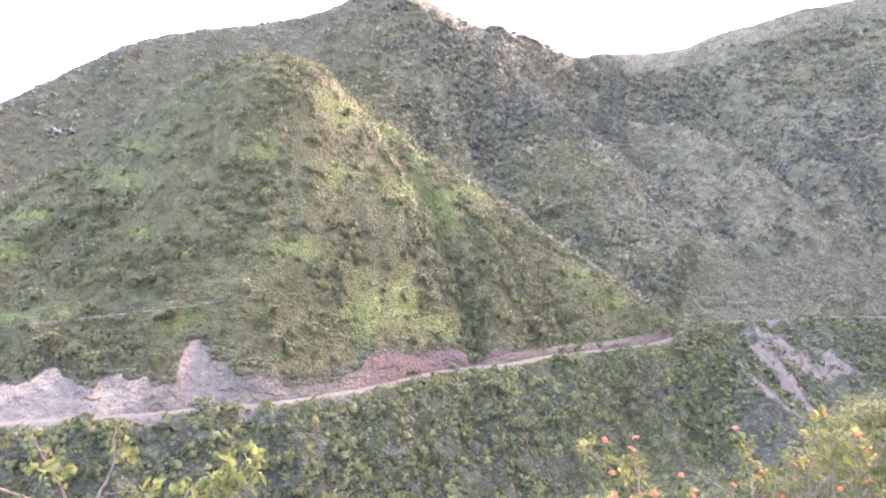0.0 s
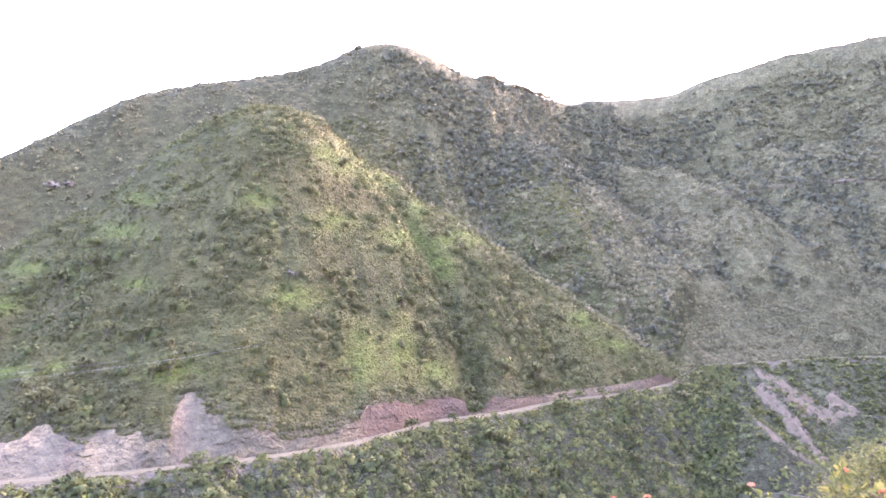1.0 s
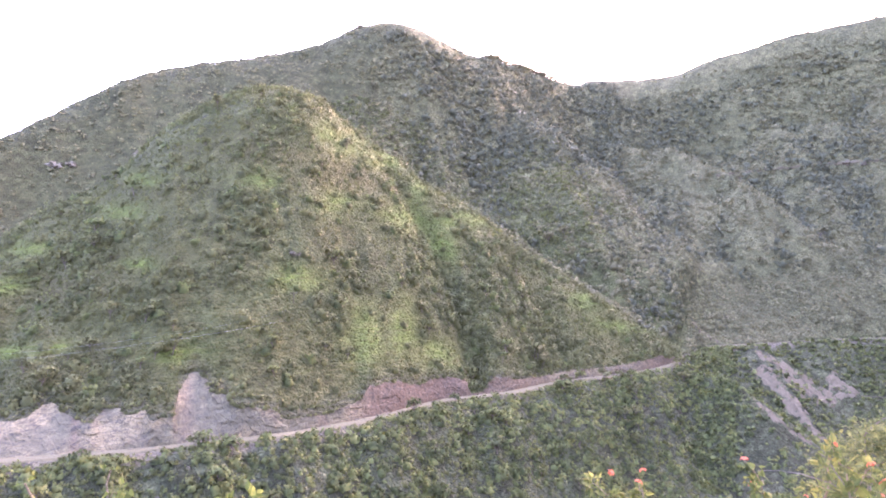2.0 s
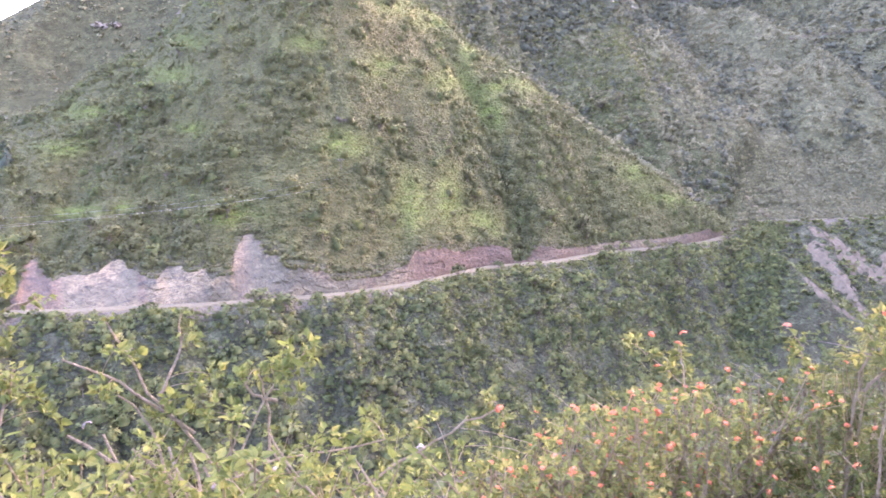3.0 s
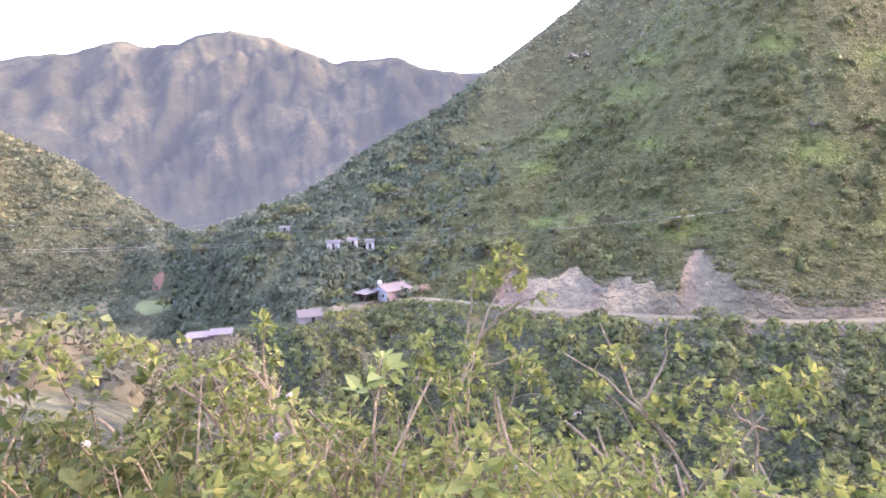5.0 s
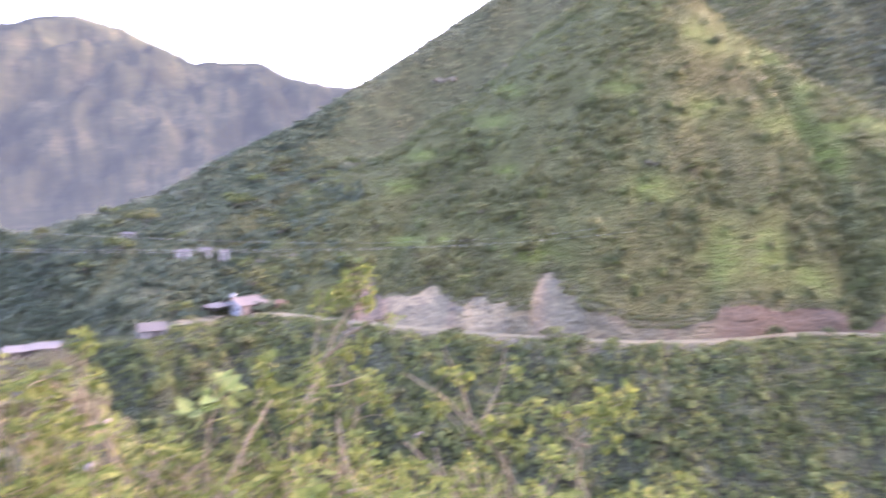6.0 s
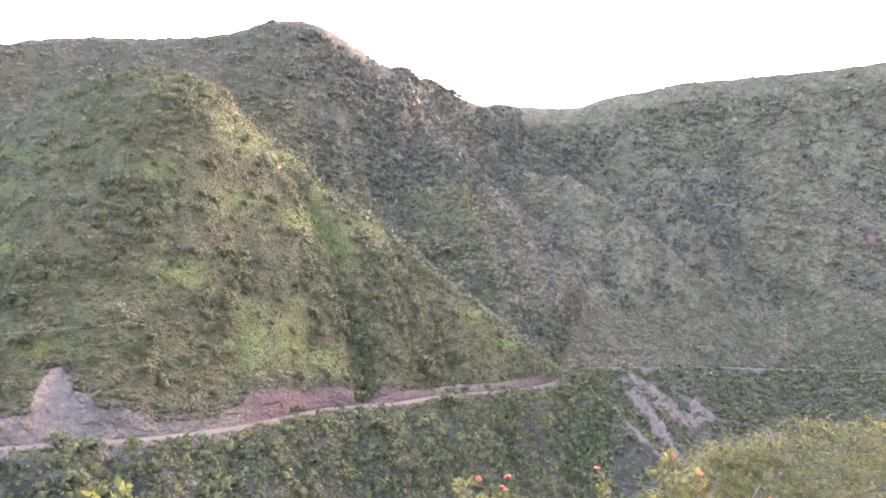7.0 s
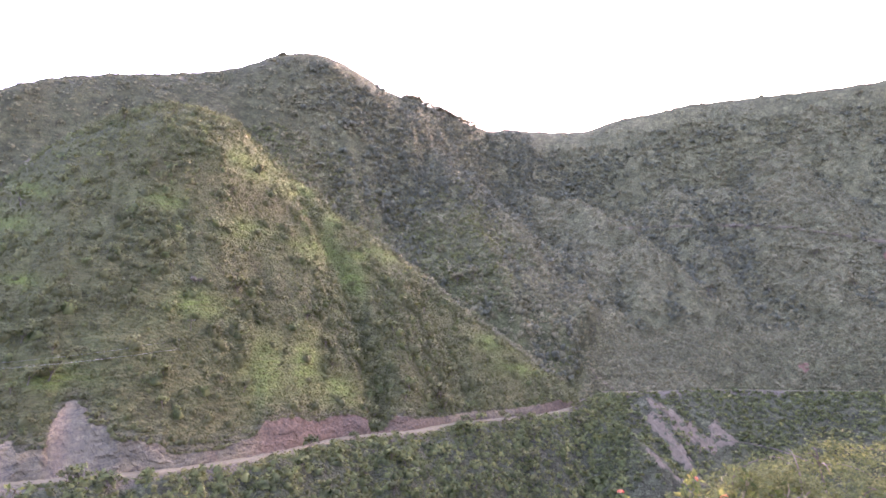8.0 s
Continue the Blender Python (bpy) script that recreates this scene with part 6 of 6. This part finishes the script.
def sprig(name, label, group, d, leaf_mat, rng, stems, nodes, blooms=(), thick=0.0046, leaf=0.028, petals=FLOWERS, each=10):
    """A woody sprig: stems bent through (tip, bend, foot) bearings, with leaf clusters on short side twigs."""
    lines = []
    for tip, bend, foot in stems:
        a, m, b = (aim(*q, d + rng.normal(0, 0.02)) for q in (tip, bend, foot))
        t = np.linspace(0, 1, 9)[:, None]
        m2 = 1.5 * m - 0.25 * (a + b)
        lines.append((1 - t) ** 2 * b + 2 * t * (1 - t) * m2 + t * t * a + rng.normal(0, 0.004, (9, 3)))
    low_ = min(range(len(lines)), key=lambda k: lines[k][0][2])
    root = lines[low_][0]
    hd = float(np.hypot(root[0], root[1]))
    base = bank(float(np.degrees(np.arctan2(root[0], root[1]))), hd + 0.03)
    h = thing(name, tuple(base), label, "shrub", group)
    lines = [ln - base for ln in lines]
    lines[low_] = np.concatenate([bow((0, 0, -0.06), lines[low_][0], 0.02, 5)[:-1], lines[low_]])
    for ln in lines:
        v, q = tube(ln, thick * rng.uniform(0.95, 1.25), thick * 0.55, 6)
        part("stem", mesh_np("stem", v, q, M_TWIG, True), h)
    every = np.concatenate(lines)
    leaves_ = []
    for node in nodes:
        c = aim(*node, d + rng.normal(0, 0.05)) - base
        root = every[np.argmin(np.linalg.norm(every - c, axis=1) + 0.6 * np.maximum(every[:, 2] - c[2], 0))]
        tw = bow(root, c, 0.015, 5)
        v, q = tube(tw, thick * 0.4, thick * 0.22, 4)
        part("twig", mesh_np("twig", v, q, M_TWIG, True), h)
        t = (c - root) / (np.linalg.norm(c - root) + 1e-9)
        leaves_.append(cluster(rng, c[None] + rng.normal(0, 0.012, (2, 3)), np.tile(t, (2, 1)), leaf, each))
        leaves_.append(cluster(rng, tw[2:3], t[None], leaf * 0.8, 3))
    for ln in lines:
        leaves_.append(leafed(rng, ln[-6:], 0.1, 0.11, leaf * 0.7, 3))
    v = np.concatenate([l.reshape(-1, 3) for l in leaves_])
    part("foliage", mesh_np("foliage", v, np.arange(len(v)).reshape(-1, 4), leaf_mat), h)
    for b in blooms:
        ob = part("flower_head", petals[int(rng.integers(len(petals)))], h)
        ob.matrix_basis = pose(*(aim(*b, d) - base), rng.uniform(-40, 40), rng.uniform(-40, 40), rng.uniform(0, 360))
    return h


def lantanas():
    rng = np.random.default_rng(21)
    tops_a = [-5.5, -1.3, 1.8, 4.8, 7.6, 11.3, 14.9, 17, 20, 22.5, 25, 27.2, 30.3, 33.4, 38]
    tops_e = [-27, -27, -25.4, -23.6, -21.2, -20, -18.9, -18, -18.4, -17.6, -16.8, -15.6, -15, -13, -12]
    for k, az in enumerate((0.5, 4.5, 8.5, 12.5, 16.5, 20.5, 24.5, 28.5, 32.5, 37)):
        d0 = (2.0, 2.05, 2.15, 2.25, 2.3, 2.4, 2.5, 2.6, 2.75, 2.9)[k]
        base = bank(az, d0 + 0.15)
        tips = []
        for i in range(40):
            a = az + rng.normal(0, 2.6)
            drop = rng.random() ** 1.3 * 13
            tips.append(aim(a, np.interp(a, tops_a, tops_e) - drop, d0 + rng.normal(0, 0.22) - 0.02 * drop))
        shrub("lantana_bush", "leafy lantana bush with coral-orange flower heads on the bank" if k < 8 else "yellowing lantana bush with few orange flowers", "bush", "lantana bushes", base, tips,
              0.021, M_LEAF if k < 6 else M_GOLD, rng, 0.5, 0.05, 4, 0.0038, (20, 28, 36, 40, 38, 32, 24, 18, 10, 6)[k], twig_len=0.17, bare=15)
    # long sprays that stand out above the mass
    label = "slender lantana spray with an orange flower head"
    sprig("lantana_spray", label, "lantana sprays", 1.95, M_LEAF, rng, [((0.7, -21.7), (-5.3, -24.2), (-11.6, -27.9))], [(-0.3, -21.3), (1.2, -22.4), (-1.8, -22.6), (-6.8, -23.2), (-7.8, -23.7)], [(0.8, -21.6)], 0.0055)
    sprig("lantana_spray", label, "lantana sprays", 2.6, M_LEAF, rng, [((12.8, -15.7), (16.4, -18.0), (20.4, -20.4))], [(12.9, -15.2), (12.0, -16.0), (14.2, -16.3), (15.5, -17.3)], [(14.0, -14.6), (14.6, -17.2)], 0.004)
    sprig("lantana_spray", label, "lantana sprays", 2.5, M_LEAF, rng, [((16.2, -15.4), (16.7, -17.1), (17.3, -20.4))], [(16.4, -15.8), (16.0, -16.2), (16.9, -17.4)], [(16.2, -15.2), (16.6, -14.3)], 0.004)
    sprig("lantana_spray", label, "lantana sprays", 2.5, M_LEAF, rng, [((24.4, -13.0), (25.3, -14.2), (26.3, -17.8))], [(24.9, -13.8), (25.6, -14.6), (25.0, -15.2), (26.0, -16.0)], [(24.3, -12.9), (24.8, -14.7)], 0.004)
    sprig("lantana_spray", label, "lantana sprays", 2.4, M_LEAF, rng, [((30.4, -11.4), (30.0, -13.5), (29.0, -18.0)), ((32.6, -12.6), (31.5, -14.5), (29.8, -17.0))], [(30.4, -11.8), (30.8, -12.6), (29.6, -13.4), (32.4, -13.0), (31.5, -14.2), (30.6, -15.2), (29.0, -14.6), (33.0, -13.6)], [(30.4, -11.2), (32.7, -12.4)], 0.005)

    sprig("yellowing_shrub", "yellow-green shrub with broad thin leaves beside the lantana", "yellowing shrubs", 1.95, M_GOLD, rng, [((35.0, -10.8), (33.6, -14.0), (31.5, -21.0)), ((31.0, -13.4), (31.2, -16.0), (31.0, -22.0)), ((38.0, -11.0), (36.5, -15.0), (34.5, -21.0))],
          [(31, -13.8), (33.3, -12.8), (34.8, -11.2), (33.8, -14.4), (32.2, -16.0), (35.6, -12.8), (37.8, -11.4), (36.6, -14), (34.6, -16)], [(33.4, -13.4)], 0.004, 0.024, each=8)


def thicket():
    rng = np.random.default_rng(33)
    tops_a = [-95, -78, -75.7, -73.5, -70, -67, -64, -61.3, -58.3, -55, -52, -49, -45, -43, -41, -37, -34, -31.4, -26.8, -23.4, -20, -17, -13.9, -10.8, -7.4, 0]
    tops_e = [-11, -13, -14.4, -14.8, -15.2, -14.4, -14.2, -15.2, -18, -18.8, -18, -17.4, -17.6, -19, -18, -20.6, -20.4, -22.4, -21.6, -20.8, -21.4, -24, -23.4, -25.6, -24.8, -29]
    for k, az in enumerate(np.concatenate([np.arange(-92, -62, 2.9), np.arange(-61, 0, 3.8)])):
        d0 = 2.0 + 0.25 * math.sin(k * 1.7)
        base = bank(az, d0 + 0.1)
        tips = []
        for i in range(24 if az > -60 else 34):
            a = az + rng.normal(0, 2.8)
            drop = rng.random() ** 0.75 * 14 - 0.3
            tips.append(aim(a, np.interp(a, tops_a, tops_e) - drop, d0 + rng.normal(0, 0.25) - 0.02 * drop))
        shrub("thicket_shrub", "straggly light-green shrub with tan woody stems on the bank" if az > -64 else "yellow-green straggly shrub with tan stems on the bank", "shrub", "thicket shrubs", base, tips, 0.026, M_LEAF2 if az > -68 else M_GOLD, rng, 0.55, 0.06, 4, 0.0042,
              (0, 1, 0, 2)[k % 4], CREAMS, 0.17, 7)
    # taller sprigs that rise out of the thicket
    label = "tall tan-stemmed sprig with light green leaf clusters"
    sprig("tall_sprig", "bare forked tan sprig with a few light green leaf clusters", "tall sprigs", 2.0, M_LEAF2, rng,
          [((-32.2, -12.6), (-29.8, -18.1), (-25.0, -24.6)), ((-26.5, -12.6), (-27.1, -16.6), (-28.9, -19.0)), ((-35.5, -15.0), (-30.5, -18.3), (-26.2, -22.4)), ((-31.8, -18.5), (-29.6, -20.5), (-28.2, -26.4))],
          [(-32.7, -17.7), (-31.5, -14.8), (-26.3, -14.3), (-30.3, -15.3), (-27.9, -19.4), (-26.2, -20.6), (-24.4, -17.8), (-29.3, -20.6), (-25.6, -18.6)])
    sprig("tall_sprig", label, "tall sprigs", 1.95, M_LEAF2, rng,
          [((-16.8, -16.5), (-21.4, -21.0), (-23.2, -27.0)), ((-20.9, -18.0), (-19.9, -21.1), (-20.3, -26.3)), ((-22.3, -18.3), (-21.3, -19.7), (-19.2, -20.5))],
          [(-17.3, -16.5), (-16.2, -16.2), (-18.0, -17.2), (-19.8, -17.7), (-22.3, -18.3), (-18.5, -19.9), (-20.9, -17.7), (-17.0, -17.5), (-24.5, -20.7), (-23.1, -20.9), (-18.8, -17.8)])
    sprig("tall_sprig", label, "tall sprigs", 2.25, M_LEAF2, rng,
          [((-39.3, -7.1), (-42.2, -12.9), (-45.3, -20.9)), ((-37.0, -10.4), (-39.5, -11.1), (-43.5, -14.7)), ((-38.5, -15.5), (-41.8, -16.1), (-45.3, -17.6)), ((-42.6, -8.4), (-43.2, -12.0), (-44.2, -18.0))],
          [(-39.5, -6.4), (-41.2, -7.5), (-40.6, -7.0), (-38.5, -8.4), (-41.8, -9.0), (-40.2, -8.9), (-38.9, -9.4), (-37.0, -10.4), (-43.1, -9.8), (-38.6, -12.6), (-40.3, -13.4), (-42.5, -14.0), (-43.3, -14.5), (-39.0, -7.4), (-41.0, -8.5)], [(-40.2, -10.9)], petals=CREAMS, thick=0.006)
    sprig("tall_sprig", label, "tall sprigs", 2.1, M_LEAF2, rng, [((-38.7, -15.8), (-39.7, -18.4), (-42.1, -25.8)), ((-41.4, -17.8), (-41.2, -20.0), (-40.8, -25.0))], [(-38.6, -15.4), (-37.8, -16.8), (-37.4, -17.6), (-39.4, -17.0), (-36.5, -18.8), (-40.2, -19.0)], [(-34.2, -20.2)], petals=CREAMS)
    sprig("tall_sprig", "long low tan stem running through the thicket", "tall sprigs", 1.9, M_LEAF2, rng, [((-9.7, -24.4), (-19.3, -24.7), (-26.9, -27.2))], [(-10.5, -23.6), (-12.0, -23.0), (-13.5, -23.8), (-15.5, -23.4), (-11.2, -22.4)])
    sprig("tall_sprig", "long leaning tan stick with few leaves at its tip", "tall sprigs", 1.9, M_LEAF2, rng, [((-71.3, -12.4), (-66.4, -17.1), (-61.8, -23.8)), ((-64.2, -17.6), (-65.4, -18.6), (-64.2, -20.0))], [(-70.9, -12.4), (-69.9, -13.1), (-68.1, -14.5), (-72.4, -11.9), (-72.8, -12.6), (-67.4, -15.0)], thick=0.0065)
    sprig("tall_sprig", "upright tan stem with leaf clusters at its tip", "tall sprigs", 1.9, M_LEAF2, rng, [((-61.1, -12.4), (-61.2, -17.8), (-60.4, -24.0)), ((-63.8, -13.9), (-61.6, -16.0), (-58.8, -20.9))], [(-61.1, -12.1), (-60.3, -14.3), (-62.7, -14.0), (-63.6, -14.8), (-63.1, -15.8), (-64.4, -14.2), (-65.2, -14.8)], thick=0.0065)
    sprig("tall_sprig", label, "tall sprigs", 2.0, M_LEAF2, rng, [((-47.5, -14.3), (-48.3, -16.8), (-49.9, -23.9))], [(-47.3, -14.2), (-47.7, -15.5), (-46.9, -16.6), (-46.5, -17.8), (-48.5, -17.6)])
    sprig("tall_sprig", label, "tall sprigs", 2.0, M_LEAF2, rng, [((-43.2, -15.4), (-44.0, -18.5), (-43.8, -23.9)), ((-45.6, -16.8), (-45.4, -19.0), (-45.0, -24.0))], [(-43.1, -15.2), (-44.2, -16.4), (-45.6, -16.6), (-44.6, -18.6), (-42.6, -17.4)])
    sprig("tall_sprig", "yellow-green leafy sprig with tan stem", "tall sprigs", 2.2, M_LEAF2, rng, [((-76.4, -11.6), (-75.4, -14.6), (-74.0, -19.6)), ((-79.5, -11.0), (-79.0, -14.0), (-78.0, -19.0))], [(-76.4, -11.4), (-77.2, -12.4), (-75.2, -12.8), (-79.5, -10.8), (-78.6, -11.8), (-80.4, -12.0), (-74.2, -14.0)])
    # tan sticks criss-crossing low in the thicket
    for k in range(34):
        a0 = rng.uniform(-78, -8)
        e0 = float(np.interp(a0, tops_a, tops_e)) - rng.uniform(-0.5, 6)
        d = rng.uniform(1.75, 2.0)
        a1 = a0 + rng.choice([-1, 1]) * rng.uniform(1.5, 9)
        foot = aim(a1, e0 - rng.uniform(6, 11), d)
        line = np.concatenate([bow(bank(a1, math.hypot(foot[0], foot[1]) + 0.02), foot, 0, 4)[:-1], bow(foot, aim(a0, e0, d + 0.05), rng.uniform(-0.03, 0.03), 7, rng.normal(0, 0.02, 3))])
        rad = rng.uniform(0.004, 0.008)
        v, q = tube(line, rad, rad * 0.55, 5)
        tagged(new("dry_stick", mesh_np("dry_stick", v, q, M_TWIG, True)), "dry tan stick standing among the shrubs", "stick", "dry sticks")
    # a broad-leaved seedling
    sprig("broadleaf_seedling", "pale broad-leaved seedling rising from the thicket", "seedlings", 1.85, M_BROAD, rng, [((-51.4, -15.6), (-52.0, -17.5), (-52.7, -22.2))], [(-51.3, -15.4), (-50.4, -15.9), (-52.5, -17.0), (-53.0, -17.6), (-50.8, -16.8)], thick=0.005, leaf=0.046, each=2)


def thorn_tree(az, d, top_el, spread, label, seed):
    """A flat-topped fine-leaved tree on the bank: trunk, limbs and layered sprays."""
    rng = np.random.default_rng(seed)
    base = bank(az, d)
    h = thing("thorn_tree", tuple(base), label, "tree", "thorn trees")
    tall = d * math.tan(radians(top_el)) - base[2]
    fork = np.array([0.1, -0.1, tall * 0.3])
    v, q = tube(bow((0, 0, -0.3), fork, 0, 6, (0.08, 0, 0)), 0.06, 0.045, 8)
    part("trunk", mesh_np("trunk", v, q, M_BARK, True), h)
    for k in range(11):
        th = k * 2.4 + rng.uniform(-0.3, 0.3)
        rr = spread * math.sqrt((k + 0.6) / 11)
        e = np.array([rr * math.cos(th), rr * math.sin(th), tall * (0.97 - 0.34 * (rr / spread) ** 2 - rng.uniform(0, 0.12))])
        limb = bow(fork, e, -0.25, 8, rng.normal(0, 0.08, 3))
        tubes = [tube(limb, 0.026, 0.008, 6)]
        for _ in range(9):
            j = int(rng.integers(3, 8))
            c = limb[j]
            o = c + np.array([rng.normal(0, 0.3 * spread), rng.normal(0, 0.3 * spread), rng.uniform(0.0, 0.25)])
            tw = bow(c, o, 0.05, 5)
            tubes.append(tube(tw, 0.008, 0.003, 4))
        vv, qq = joined(tubes)
        part("limb", mesh_np("limb", vv, qq, M_BARK, True), h)
    m, n = 170, 70
    rr, th = spread * 1.05 * np.sqrt(rng.random(m)), rng.uniform(0, 2 * np.pi, m)
    heads = np.stack([rr * np.cos(th), rr * np.sin(th), tall * (0.97 - 0.3 * (rr / spread) ** 2) - np.abs(rng.normal(0, 0.1, m)) - 0.1 * rng.random(m)], 1)
    pos = np.repeat(heads, n, 0) + rng.normal(0, 1, (m * n, 3)) * np.repeat(rng.uniform(0.06, 0.15, (m, 1)), n, 0) * [1, 1, 0.38]
    v = leaf_quads(rng, pos, np.tile([0, 0, 0.7], (m * n, 1)), 0.019, 0.55).reshape(-1, 3)
    part("crown", mesh_np("crown", v, np.arange(len(v)).reshape(-1, 4), M_THORN), h, "fine yellow-green layered foliage")


lantanas()
thicket()
thorn_tree(35.6, 6.4, -8.0, 0.9, "fine-leaved yellow-green thorn tree on the bank", 3)
thorn_tree(43.0, 7.0, -5.3, 1.4, "broad fine-leaved thorn tree with bare grey limbs", 4)
thorn_tree(52.0, 7.6, -3.6, 1.6, "broad fine-leaved thorn tree on the bank", 5)
